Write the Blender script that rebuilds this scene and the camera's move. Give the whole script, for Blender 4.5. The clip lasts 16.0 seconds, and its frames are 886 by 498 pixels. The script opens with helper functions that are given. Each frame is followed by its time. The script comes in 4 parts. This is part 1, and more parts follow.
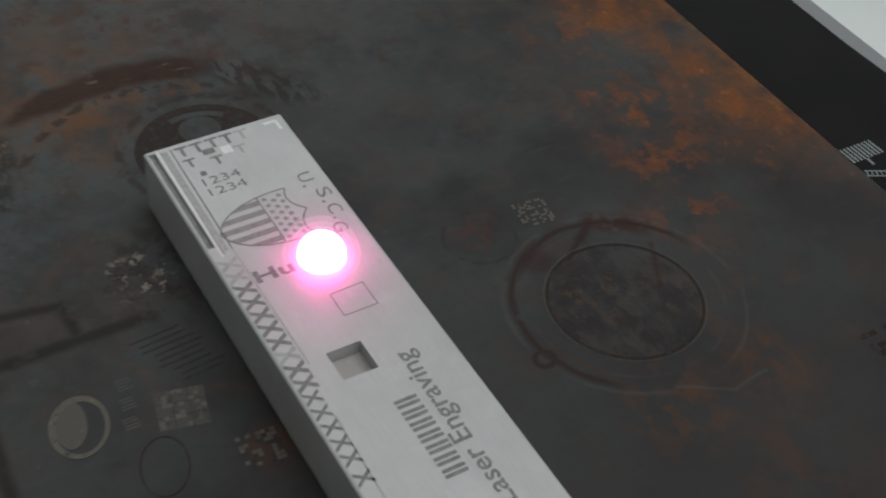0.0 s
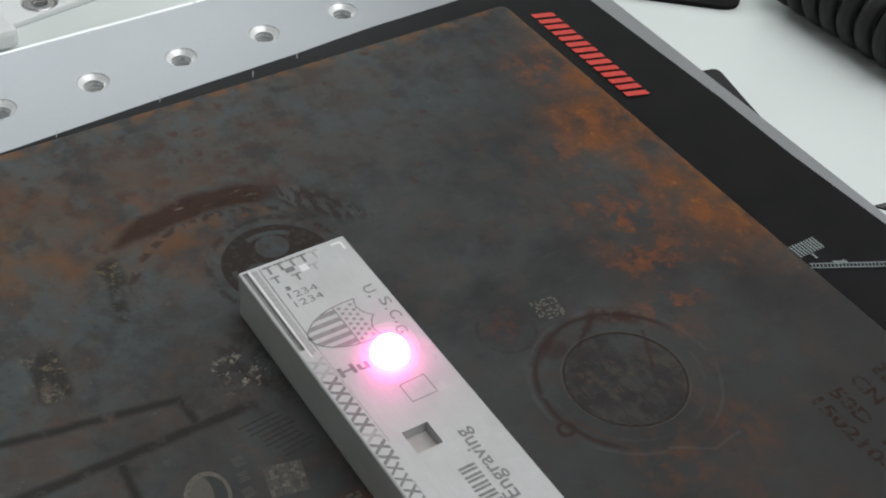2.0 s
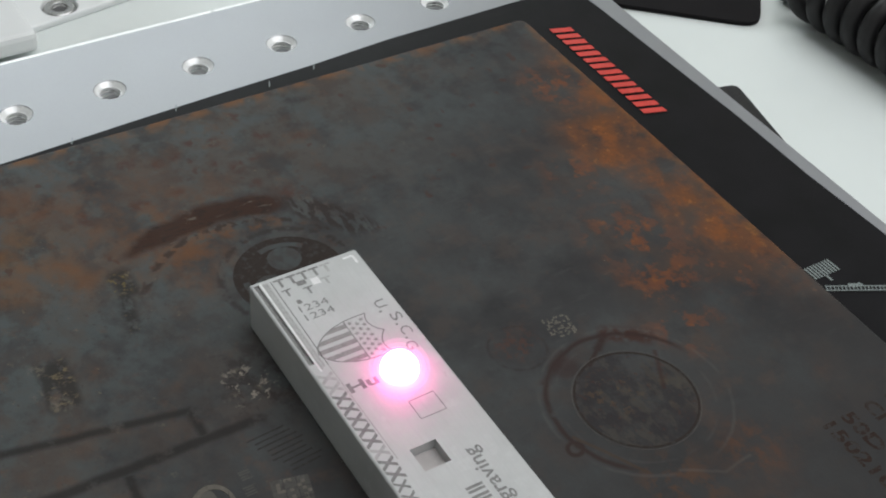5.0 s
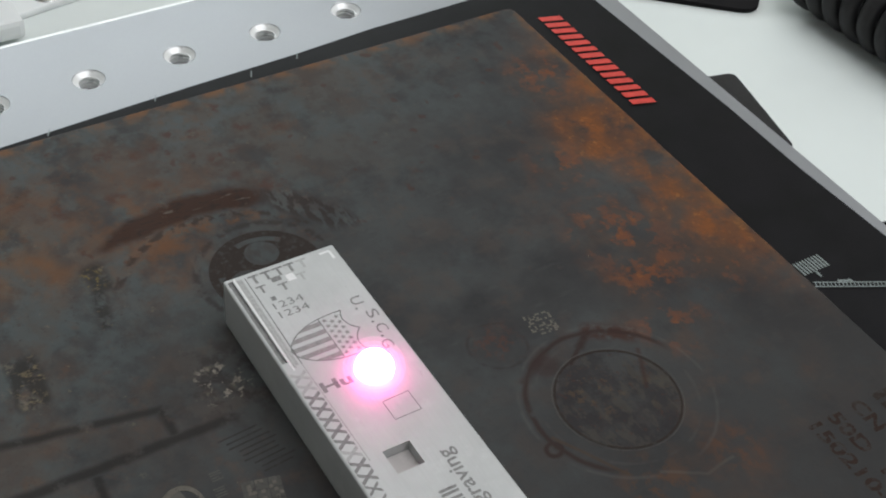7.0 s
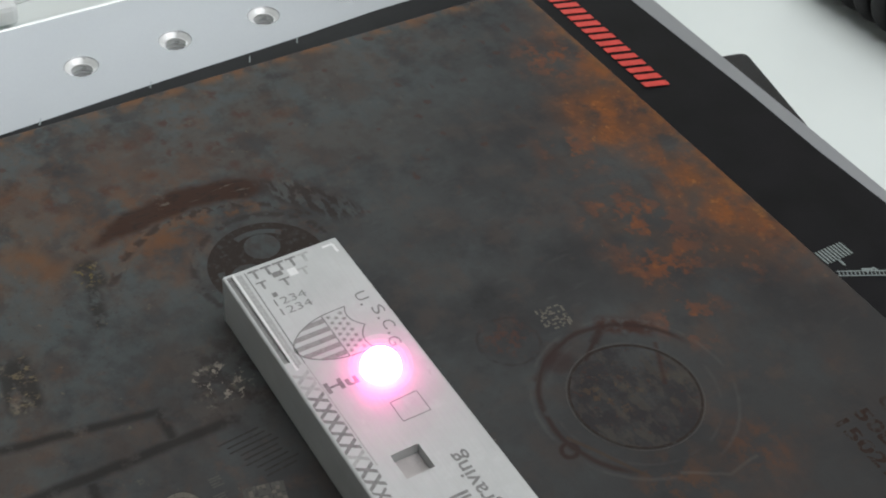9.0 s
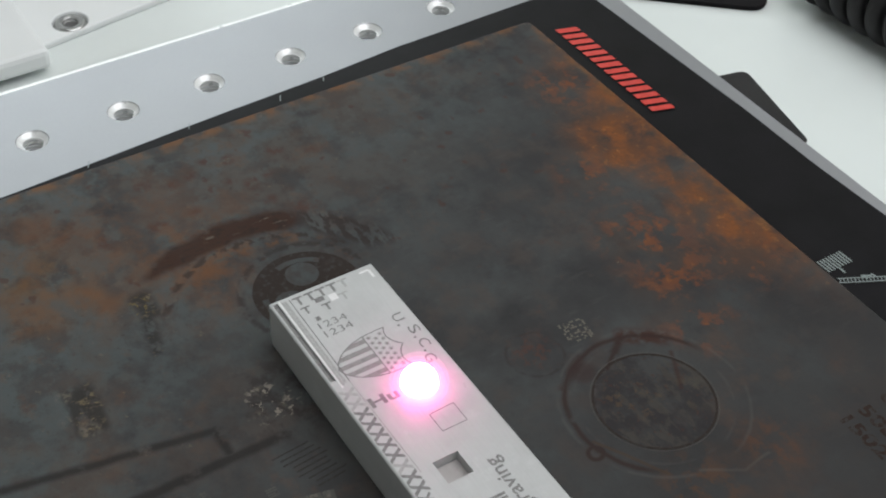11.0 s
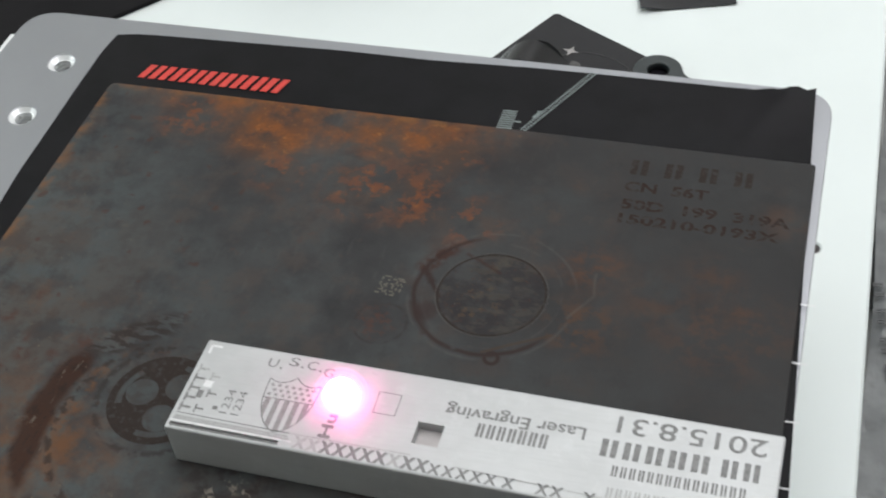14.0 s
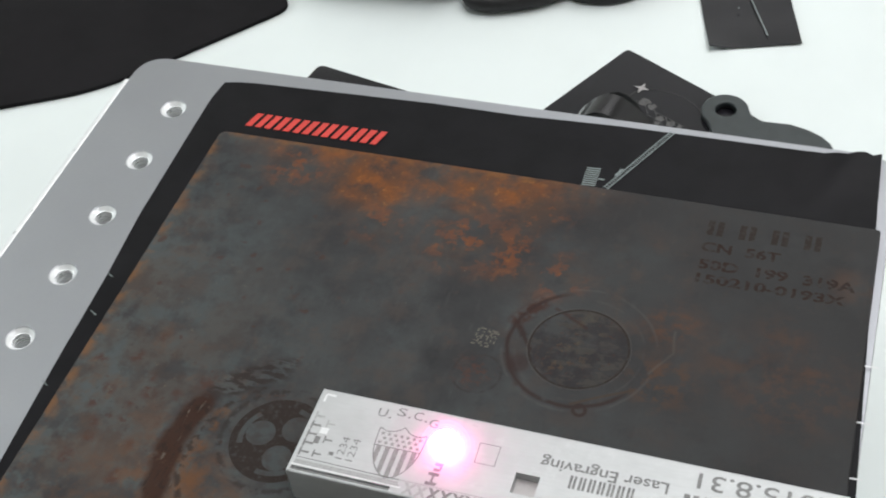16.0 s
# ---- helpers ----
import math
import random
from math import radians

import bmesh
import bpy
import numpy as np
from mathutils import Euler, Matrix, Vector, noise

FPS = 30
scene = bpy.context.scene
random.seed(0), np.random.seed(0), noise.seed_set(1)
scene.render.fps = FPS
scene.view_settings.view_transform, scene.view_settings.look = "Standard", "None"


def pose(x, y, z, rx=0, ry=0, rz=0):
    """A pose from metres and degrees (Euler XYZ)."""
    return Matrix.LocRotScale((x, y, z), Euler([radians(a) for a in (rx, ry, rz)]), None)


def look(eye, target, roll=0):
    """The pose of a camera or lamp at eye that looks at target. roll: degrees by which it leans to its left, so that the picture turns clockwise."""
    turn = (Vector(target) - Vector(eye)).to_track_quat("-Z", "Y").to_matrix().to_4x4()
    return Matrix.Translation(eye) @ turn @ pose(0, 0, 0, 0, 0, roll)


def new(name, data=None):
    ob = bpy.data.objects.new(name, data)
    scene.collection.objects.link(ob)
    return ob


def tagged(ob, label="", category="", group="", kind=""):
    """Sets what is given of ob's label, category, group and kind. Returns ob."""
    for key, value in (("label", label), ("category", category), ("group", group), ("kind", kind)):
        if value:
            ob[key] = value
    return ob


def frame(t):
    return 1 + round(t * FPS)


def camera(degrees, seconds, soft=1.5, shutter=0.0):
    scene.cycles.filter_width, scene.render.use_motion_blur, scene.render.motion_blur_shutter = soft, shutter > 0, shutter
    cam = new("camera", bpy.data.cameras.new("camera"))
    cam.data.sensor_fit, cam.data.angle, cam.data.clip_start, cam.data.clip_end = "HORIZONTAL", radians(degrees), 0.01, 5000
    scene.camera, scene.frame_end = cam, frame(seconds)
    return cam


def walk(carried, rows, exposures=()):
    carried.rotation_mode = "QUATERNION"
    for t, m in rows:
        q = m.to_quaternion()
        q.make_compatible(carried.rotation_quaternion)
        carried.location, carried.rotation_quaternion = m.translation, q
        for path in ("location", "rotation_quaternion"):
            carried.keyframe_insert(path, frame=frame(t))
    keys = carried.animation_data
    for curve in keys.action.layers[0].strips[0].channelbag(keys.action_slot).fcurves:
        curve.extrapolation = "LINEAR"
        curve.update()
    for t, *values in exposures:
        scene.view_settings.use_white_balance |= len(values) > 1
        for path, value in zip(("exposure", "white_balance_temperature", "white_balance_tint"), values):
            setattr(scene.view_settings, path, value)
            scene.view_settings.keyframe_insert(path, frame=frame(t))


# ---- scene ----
cam = camera(35.78, 16.0, soft=2.0, shutter=0.4)
PATH = [
    (0, (0.24903, -0.17467, 0.16355), (0.00835, -0.01634, -0.11394), 4.73),
    (0.5, (0.26259, -0.18790, 0.18576), (0.02353, -0.03048, -0.09364), 4.35),
    (1, (0.26395, -0.18693, 0.19408), (0.02174, -0.02663, -0.08095), 4.31),
    (1.5, (0.26718, -0.19570, 0.20550), (0.02613, -0.02868, -0.06654), 4.52),
    (2, (0.26773, -0.20984, 0.21152), (0.02798, -0.03508, -0.05676), 4.97),
    (2.5, (0.26816, -0.21175, 0.21205), (0.02719, -0.03724, -0.05531), 5.20),
    (3, (0.26549, -0.21147, 0.21325), (0.02450, -0.03736, -0.05434), 5.59),
    (3.5, (0.26544, -0.21116, 0.21266), (0.02290, -0.03873, -0.05463), 5.70),
    (6, (0.26689, -0.20375, 0.21187), (0.02366, -0.03351, -0.05619), 5.32),
    (6.5, (0.26526, -0.20105, 0.20955), (0.02370, -0.03277, -0.06125), 5.59),
    (7, (0.26445, -0.19910, 0.21055), (0.02253, -0.03162, -0.06042), 5.27),
    (7.5, (0.26262, -0.19916, 0.21078), (0.02149, -0.03424, -0.06245), 5.52),
    (8, (0.26198, -0.19484, 0.20770), (0.02165, -0.02910, -0.06574), 5.13),
    (8.5, (0.26063, -0.19245, 0.20500), (0.02033, -0.02809, -0.06930), 4.99),
    (9, (0.25531, -0.19421, 0.20376), (0.01615, -0.02922, -0.07115), 4.70),
    (9.5, (0.25605, -0.19698, 0.20468), (0.01643, -0.03099, -0.06924), 4.66),
    (11.8, (0.26838, -0.20894, 0.22686), (0.02921, -0.03667, -0.04355), -0.26),
    (12, (0.26818, -0.20901, 0.22747), (0.03765, -0.02418, -0.04215), 0.22),
    (12.3, (0.26450, -0.21892, 0.22366), (0.06473, -0.00729, -0.05076), -0.97),
    (12.5, (0.25416, -0.23757, 0.22036), (0.07829, -0.01205, -0.05930), -3.76),
    (12.7, (0.24166, -0.25705, 0.22555), (0.08837, -0.01294, -0.05178), -4.37),
    (13, (0.23047, -0.28742, 0.23237), (0.10209, -0.02625, -0.04206), -7.30),
    (13.5, (0.21541, -0.29041, 0.23388), (0.12115, -0.02000, -0.04540), -6.75),
    (14, (0.20467, -0.27241, 0.24295), (0.10056, -0.01008, -0.04049), -7.58),
    (14.5, (0.20078, -0.26783, 0.25139), (0.09297, -0.01319, -0.03764), -7.97),
    (15, (0.19476, -0.26856, 0.27292), (0.08685, -0.02016, -0.02145), -7.54),
    (15.5, (0.19670, -0.27688, 0.28287), (0.08910, -0.02259, -0.00655), -7.45),
    (16, (0.19597, -0.28010, 0.28136), (0.08211, -0.02749, -0.00713), -8.35),
]
walk(cam, [(t, look(eye, target, roll)) for t, eye, target, roll in PATH], exposures=[(0.0, -0.64), (0.4, -0.28), (1.0, -0.24), (3.0, -0.2), (9.5, -0.18), (12.5, 0.06), (13.0, 0.33), (13.5, 0.25), (14.2, 0.08), (15.0, -0.01), (15.5, 0.18), (16.0, 0.18)])

# ---- world and lights ----
TABLE = -0.0905          # table top
PLATE = 0.0              # top of the rusty steel sheet
CARD = -0.0024           # top of the black printed sheet
DECK = -0.003            # top of the aluminium work platform
BAR = 0.0123             # top of the aluminium bar

world = bpy.data.worlds.new("overcast sky")
world.use_nodes = True
scene.world = world
sky = world.node_tree.nodes.new("ShaderNodeTexSky")
sky.sky_type, sky.sun_disc, sky.sun_elevation, sky.sun_rotation = "NISHITA", False, radians(35), radians(200)
world.node_tree.links.new(sky.outputs[0], world.node_tree.nodes["Background"].inputs[0])
world.node_tree.nodes["Background"].inputs[1].default_value = 0.12


def area_lamp(name, place, target, wide, high, watts, colour):
    data = bpy.data.lights.new(name, "AREA")
    data.shape, data.size, data.size_y, data.energy, data.color = "RECTANGLE", wide, high, watts, colour
    ob = new(name, data)
    ob.matrix_world = look(place, target)
    return ob


# Wide overhead lamp, its source unseen, added for even soft light.
area_lamp("added_overhead_lamp", (0.7, 0.65, 1.99), (0.7, 0.6501, 0.0), 2.3, 2.3, 47, (1.0, 0.995, 0.975))
# Unseen side lamp, added so the metal deck mirrors something bright.
area_lamp("added_west_lamp", (-2.61, 0.55, 1.42), (0.0, 0.55, 1.42), 2.3, 0.98, 25, (0.93, 1.0, 0.965))


# ---- node helpers ----
class Val:
    """A socket with arithmetic, inside one node tree."""

    def __init__(self, tree, out):
        self.tree, self.out = tree, out

    def _op(self, kind, *others):
        node = self.tree.nodes.new("ShaderNodeMath")
        node.operation = kind
        for i, o in enumerate((self, *others)):
            if isinstance(o, Val):
                self.tree.links.new(o.out, node.inputs[i])
            else:
                node.inputs[i].default_value = o
        return Val(self.tree, node.outputs[0])

    def __add__(self, o):
        return self._op("ADD", o)

    def __sub__(self, o):
        return self._op("SUBTRACT", o)

    def __mul__(self, o):
        return self._op("MULTIPLY", o)

    def abs(self):
        return self._op("ABSOLUTE")

    def max(self, o):
        return self._op("MAXIMUM", o)

    def min(self, o):
        return self._op("MINIMUM", o)

    def pow(self, o):
        return self._op("POWER", o)

    def step(self, lo, hi):
        """0 at lo, 1 at hi, smooth between; lo may be above hi."""
        node = self.tree.nodes.new("ShaderNodeMapRange")
        node.interpolation_type = "SMOOTHSTEP"
        if lo > hi:
            node.inputs[1].default_value, node.inputs[2].default_value = hi, lo
            node.inputs[3].default_value, node.inputs[4].default_value = 1, 0
        else:
            node.inputs[1].default_value, node.inputs[2].default_value = lo, hi
            node.inputs[3].default_value, node.inputs[4].default_value = 0, 1
        self.tree.links.new(self.out, node.inputs[0])
        return Val(self.tree, node.outputs[0])


class Surface:
    """A material under construction: coordinates in millimetres, a colour that is mixed step by step."""

    def __init__(self, name, colour, rough=0.5, metal=0.0, wobble=0.0, wobble_size=8.0):
        self.mat = bpy.data.materials.new(name)
        self.mat.use_nodes = True
        self.tree = self.mat.node_tree
        self.bsdf = self.tree.nodes["Principled BSDF"]
        self.bsdf.inputs["Roughness"].default_value = rough
        self.bsdf.inputs["Metallic"].default_value = metal
        where = self.tree.nodes.new("ShaderNodeTexCoord")
        scale = self.tree.nodes.new("ShaderNodeVectorMath")
        scale.operation = "SCALE"
        scale.inputs["Scale"].default_value = 1000.0
        self.tree.links.new(where.outputs["Object"], scale.inputs[0])
        self.place = scale.outputs[0]
        if wobble:
            n = self.tree.nodes.new("ShaderNodeTexNoise")
            n.inputs["Scale"].default_value, n.inputs["Detail"].default_value = 1 / wobble_size, 4
            self.tree.links.new(self.place, n.inputs["Vector"])
            mad = self.tree.nodes.new("ShaderNodeVectorMath")
            mad.operation = "MULTIPLY_ADD"
            mad.inputs[1].default_value = (wobble * 2, wobble * 2, 0)
            self.tree.links.new(n.outputs["Color"], mad.inputs[0])
            off = self.tree.nodes.new("ShaderNodeVectorMath")
            off.operation = "SUBTRACT"
            off.inputs[1].default_value = (wobble, wobble, 0)
            self.tree.links.new(self.place, off.inputs[0])
            self.tree.links.new(off.outputs[0], mad.inputs[2])
            split_from = mad.outputs[0]
        else:
            split_from = self.place
        split = self.tree.nodes.new("ShaderNodeSeparateXYZ")
        self.tree.links.new(split_from, split.inputs[0])
        self.x, self.y = Val(self.tree, split.outputs[0]), Val(self.tree, split.outputs[1])
        self.wander = wobble
        rgb = self.tree.nodes.new("ShaderNodeRGB")
        rgb.outputs[0].default_value = (*colour, 1)
        self.colour = rgb.outputs[0]

    def settle(self, keep):
        """From here on the drawn shapes wander only by keep millimetres."""
        split = self.tree.nodes.new("ShaderNodeSeparateXYZ")
        self.tree.links.new(self.place, split.inputs[0])
        a, b = Val(self.tree, split.outputs[0]), Val(self.tree, split.outputs[1])
        k = keep / self.wander
        self.x, self.y = a * (1 - k) + self.x * k, b * (1 - k) + self.y * k
        return self

    def noise(self, size, detail=4, rough=0.55, stretch=(1, 1, 1), seed=0.0):
        mapping = self.tree.nodes.new("ShaderNodeMapping")
        mapping.inputs["Location"].default_value = (seed, seed * 1.7, seed * 0.3)
        mapping.inputs["Scale"].default_value = stretch
        self.tree.links.new(self.place, mapping.inputs[0])
        n = self.tree.nodes.new("ShaderNodeTexNoise")
        n.inputs["Scale"].default_value, n.inputs["Detail"].default_value, n.inputs["Roughness"].default_value = 1 / size, detail, rough
        self.tree.links.new(mapping.outputs[0], n.inputs["Vector"])
        return Val(self.tree, n.outputs["Fac"])

    def mix(self, mask, colour):
        node = self.tree.nodes.new("ShaderNodeMix")
        node.data_type = "RGBA"
        if isinstance(mask, Val):
            self.tree.links.new(mask.out, node.inputs["Factor"])
        else:
            node.inputs["Factor"].default_value = mask
        self.tree.links.new(self.colour, node.inputs[6])
        node.inputs[7].default_value = (*colour, 1)
        self.colour = node.outputs[2]
        return self

    def dist(self, cx, cy):
        a, b = self.x - cx, self.y - cy
        return (a * a + b * b).pow(0.5)

    def disc(self, cx, cy, r, soft=1.0):
        return self.dist(cx, cy).step(r + soft, r - soft)

    def ring(self, cx, cy, r, half, soft=0.5):
        return (self.dist(cx, cy) - r).abs().step(half + soft, max(half - soft, 0))

    def seg(self, x0, y0, x1, y1, half, soft=0.6):
        """A band from one point to another."""
        long = math.hypot(x1 - x0, y1 - y0)
        c, s = (x1 - x0) / long, (y1 - y0) / long
        a, b = self.x - (x0 + x1) / 2, self.y - (y0 + y1) / 2
        u, v = a * c + b * s, b * c - a * s
        return u.abs().step(long / 2 + half, long / 2 - soft * 0.2) * v.abs().step(half + soft, max(half - soft, 0))

    def side(self, nx, ny, at, soft):
        """1 where nx*x + ny*y is above at."""
        return (self.x * nx + self.y * ny).step(at - soft, at + soft)

    def rough(self, mask, lo, hi):
        v = mask * (hi - lo) + lo
        self.tree.links.new(v.out, self.bsdf.inputs["Roughness"])
        return self

    def bump(self, height, depth_mm):
        node = self.tree.nodes.new("ShaderNodeBump")
        node.inputs["Distance"].default_value = depth_mm / 1000
        self.tree.links.new(height.out, node.inputs["Height"])
        self.tree.links.new(node.outputs[0], self.bsdf.inputs["Normal"])
        return self

    def done(self):
        self.tree.links.new(self.colour, self.bsdf.inputs["Base Color"])
        return self.mat


def plain(name, colour, rough=0.5, metal=0.0, vary=0.25, size=3.0, bump=0.0, spec=0.5):
    s = Surface(name, colour, rough, metal)
    n = s.noise(size, 5)
    s.mix(n.step(0.35, 0.75), tuple(c * (1 - vary) for c in colour))
    s.rough(s.noise(size * 2.3, 4, seed=7), max(rough - 0.1, 0.03), rough + 0.1)
    s.bsdf.inputs["Specular IOR Level"].default_value = spec
    if bump:
        s.bump(s.noise(size * 0.3, 3, seed=3), bump)
    return s.done()


# ---- materials ----
def steel_sheet():
    s = Surface("rusty_mill_scale_steel", (0.046, 0.048, 0.048), 0.5, 0.0, wobble=2.6, wobble_size=7.0)
    big, mid, fine = s.noise(38, 5), s.noise(11, 6, 0.62, seed=11), s.noise(1.6, 4, 0.6, seed=5)
    grain = s.noise(2.2, 4, 0.6, (1, 0.25, 1), 21)
    orange = (0.205, 0.064, 0.014)
    s.mix(big.step(0.42, 0.68), (0.027, 0.026, 0.027))
    s.mix(mid.step(0.5, 0.78) * 0.7, (0.018, 0.0175, 0.019))
    s.mix(s.noise(17, 5, 0.6, seed=31).step(0.5, 0.75) * 0.5, (0.060, 0.070, 0.072))
    s.mix(grain.step(0.55, 0.8) * 0.3, (0.072, 0.073, 0.071))
    s.mix(fine.step(0.5, 0.75) * 0.35, (0.032, 0.029, 0.029))
    s.mix(s.noise(13, 6, 0.66, seed=37).step(0.50, 0.64) * 0.45, (0.062, 0.047, 0.040))
    s.mix(s.noise(5, 6, 0.7, seed=39).step(0.60, 0.72) * 0.45, (0.070, 0.036, 0.026))
    s.mix(s.side(0.9, 0.2, 112, 60) * s.noise(30, 4, 0.5, seed=33).step(0.10, 0.45) * 0.82, (0.0275, 0.0262, 0.0262))
    s.mix(s.side(0.9, 0.2, 112, 60) * s.noise(4, 6, 0.7, seed=34).step(0.54, 0.72) * 0.45, (0.042, 0.034, 0.029))
    # teal-grey scale with brown rust over the near left part of the sheet
    s.mix(s.side(-0.85, -0.5, 8, 45) * s.noise(10, 6, 0.65, seed=35).step(0.40, 0.57) * 0.68, (0.072, 0.087, 0.088))
    left = s.side(-0.75, -0.66, 22, 38)
    s.mix(left * s.noise(24, 5, 0.6, seed=41).step(0.48, 0.62) * 0.45, (0.070, 0.043, 0.029))
    s.mix(left * s.noise(8, 5, 0.62, seed=47).step(0.57, 0.68) * 0.32, (0.100, 0.046, 0.021))
    s.mix(s.noise(60, 3, 0.5, seed=51).step(0.5, 0.68) * s.noise(7, 6, 0.68, seed=53).step(0.52, 0.68) * 0.32, (0.10, 0.052, 0.031))
    s.mix(left * s.noise(1.7, 5, 0.7, seed=57).step(0.58, 0.70) * 0.4, (0.024, 0.016, 0.013))
    s.mix(left * s.noise(2.6, 4, 0.7, seed=58).step(0.64, 0.72) * 0.5, (0.13, 0.105, 0.075))
    # ochre and brown clouds, dark stains between them
    for cx, cy, r, c in ((28, -159, 9, (0.130, 0.066, 0.022)), (38, -157, 10, (0.125, 0.058, 0.020)), (44, -151, 8, (0.120, 0.052, 0.018)), (40, -166, 9, (0.120, 0.055, 0.020)),
                         (49, -123, 7, (0.120, 0.048, 0.016)), (53, -129, 9, (0.125, 0.050, 0.015)), (14, -154, 8, (0.085, 0.042, 0.022)), (18, -147, 7, (0.080, 0.036, 0.020)),
                         (27, -141, 6, (0.095, 0.045, 0.022)), (22, -128, 8, (0.070, 0.041, 0.028)), (25, -114, 10, (0.064, 0.042, 0.032))):
        s.mix(s.disc(cx, cy, r, r * 0.7) * s.noise(9, 5, 0.6, seed=cx + cy).step(0.38, 0.64) * 0.58, c)
    for cx, cy, r in ((35, -133, 3.5), (14, -131, 5), (5, -133, 4), (21, -134, 4), (40, -143, 4)):
        s.mix(s.disc(cx, cy, r, r * 0.7) * s.noise(4, 5, 0.6, seed=cx).step(0.34, 0.56) * 0.65, (0.034, 0.036, 0.038))
    spots = s.noise(4.2, 2, 0.4, seed=59).step(0.68, 0.74) * s.side(-1, 0, -66, 14)
    s.mix(spots * 0.6, (0.056, 0.024, 0.015))
    for cx, cy, r in ((6, -94, 1.7), (16, -91, 2.0), (13, -102, 2.0), (23.5, -96.3, 1.2), (24.4, -101.6, 2.0), (11, -108, 1.9), (14.2, -113.3, 1.4), (14.8, -118.2, 1.5), (32.4, -99.8, 1.5), (38.8, -94.8, 2.1), (11.8, -124.5, 2.0), (20, -82, 1.0), (21, -105, 1.2), (26.6, -118, 1.4), (28, -128, 2.0), (26.8, -140, 2.2)):
        s.mix(s.disc(cx, cy, r * 0.9, 1.3) * s.noise(2, 4, 0.66, seed=60).step(0.36, 0.56) * 0.8, (0.058, 0.026, 0.018))
    # orange rust along the far edge, breaking up into red-brown specks
    edge = s.side(0, 1, -7, 8) * s.side(1, 0, 26, 24) * s.side(-1, 0, -112, 26)
    core = s.disc(52, -11, 9, 8).max(s.disc(60, -15, 7, 7)).max(s.disc(73, -6, 8, 8)).max(s.disc(86, -7, 8, 8)).max(s.disc(97, -6, 8, 8))
    area = edge.max(core)
    tongue = s.disc(90, -29, 9, 10).max(s.disc(104, -31, 8, 9)).max(s.disc(119, -37, 6, 8)).max(s.disc(106, -12, 9, 9)).max(s.disc(64, -27, 6, 8) * 0.8).max(s.disc(31, -8, 9, 8))
    s.mix(area.max(tongue * 0.8) * s.noise(13, 6, 0.66, seed=61).step(0.40, 0.60) * 0.6, (0.085, 0.042, 0.022))
    hot = area * s.noise(9.5, 5, 0.62, seed=67).step(0.34, 0.58)
    s.mix(hot * 0.85, (0.135, 0.048, 0.014))
    s.mix(hot * s.noise(5.0, 5, 0.62, seed=71).step(0.44, 0.66) * 0.75, orange)
    s.mix(hot * s.noise(2.2, 4, 0.6, seed=73).step(0.57, 0.70) * 0.6, (0.31, 0.13, 0.032))
    s.mix(hot * s.noise(2.4, 4, 0.62, seed=74).step(0.60, 0.70) * 0.6, (0.050, 0.026, 0.015))
    specks = tongue * s.noise(6.5, 5, 0.64, seed=75).step(0.50, 0.61)
    s.mix(specks * 0.75, (0.15, 0.046, 0.014))
    s.mix(specks * s.noise(3.0, 4, 0.62, seed=76).step(0.52, 0.66) * 0.5, (0.21, 0.072, 0.017))
    lip = s.side(0, 1, -1.6, 1.5).max(s.side(-1, 0, -1.5, 2.0))
    s.mix(lip * s.side(-1, 0, -112, 16) * s.noise(5, 4, seed=79).step(0.4, 0.6) * 0.7, (0.17, 0.075, 0.024))
    # rusty film over the far right part of the sheet
    for cx, cy, r in ((154, -47, 6), (182, -45, 6), (194, -57, 7), (171, -56, 8), (196, -23, 5), (2, -34, 3)):
        s.mix(s.disc(cx, cy, r, r * 0.8) * s.noise(7, 5, 0.6, seed=cx).step(0.42, 0.62) * 0.34, (0.090, 0.038, 0.017))
    # rust round the swept brown arc
    s.mix(s.disc(40, -124, 14, 9) * s.noise(7, 6, 0.66, seed=91).step(0.44, 0.60) * 0.65, (0.105, 0.045, 0.017))
    s.mix(s.disc(22, -142, 22, 14) * s.noise(8, 6, 0.66, seed=94).step(0.46, 0.62) * 0.3, (0.12, 0.050, 0.017))
    s.mix(s.ring(70, -115, 26, 2.0, 1.5) * s.side(-1, 0, -50, 4) * s.noise(3, 4, seed=89).step(0.45, 0.6) * 0.6, (0.11, 0.048, 0.018))
    # faint rust beside the coin-like print
    s.mix(s.disc(153, -47, 7, 6) * s.noise(4, 5, 0.65, seed=107).step(0.46, 0.6) * 0.55, (0.090, 0.037, 0.017))
    s.mix(s.disc(186, -61, 13, 9) * s.noise(5, 6, 0.66, seed=109).step(0.46, 0.62) * 0.35, (0.095, 0.040, 0.020))
    s.mix(s.disc(154, -66, 8, 6) * s.noise(4, 6, 0.66, seed=110).step(0.46, 0.60) * 0.6, (0.085, 0.038, 0.017))
    # the drawn marks keep their own lines
    s.settle(1.7)
    arc = s.ring(70, -115, 32.2, 3.7, 1.4)
    swept = s.side(-1, 0, -43, 1.5) * s.side(0, -1, 97, 2)
    s.mix(arc * swept * s.noise(4, 6, 0.7, (1, 1, 1), 83).step(0.26, 0.40) * 0.95, (0.031, 0.0112, 0.0052))
    s.mix(arc * swept * s.noise(2.2, 5, 0.7, (1.4, 0.6, 1), 82).step(0.52, 0.62) * 0.75, (0.017, 0.0090, 0.0065))
    s.mix(arc * swept * s.noise(2.4, 4, 0.6, (1.6, 0.35, 1), 84).step(0.63, 0.69) * 0.6, (0.13, 0.11, 0.09))
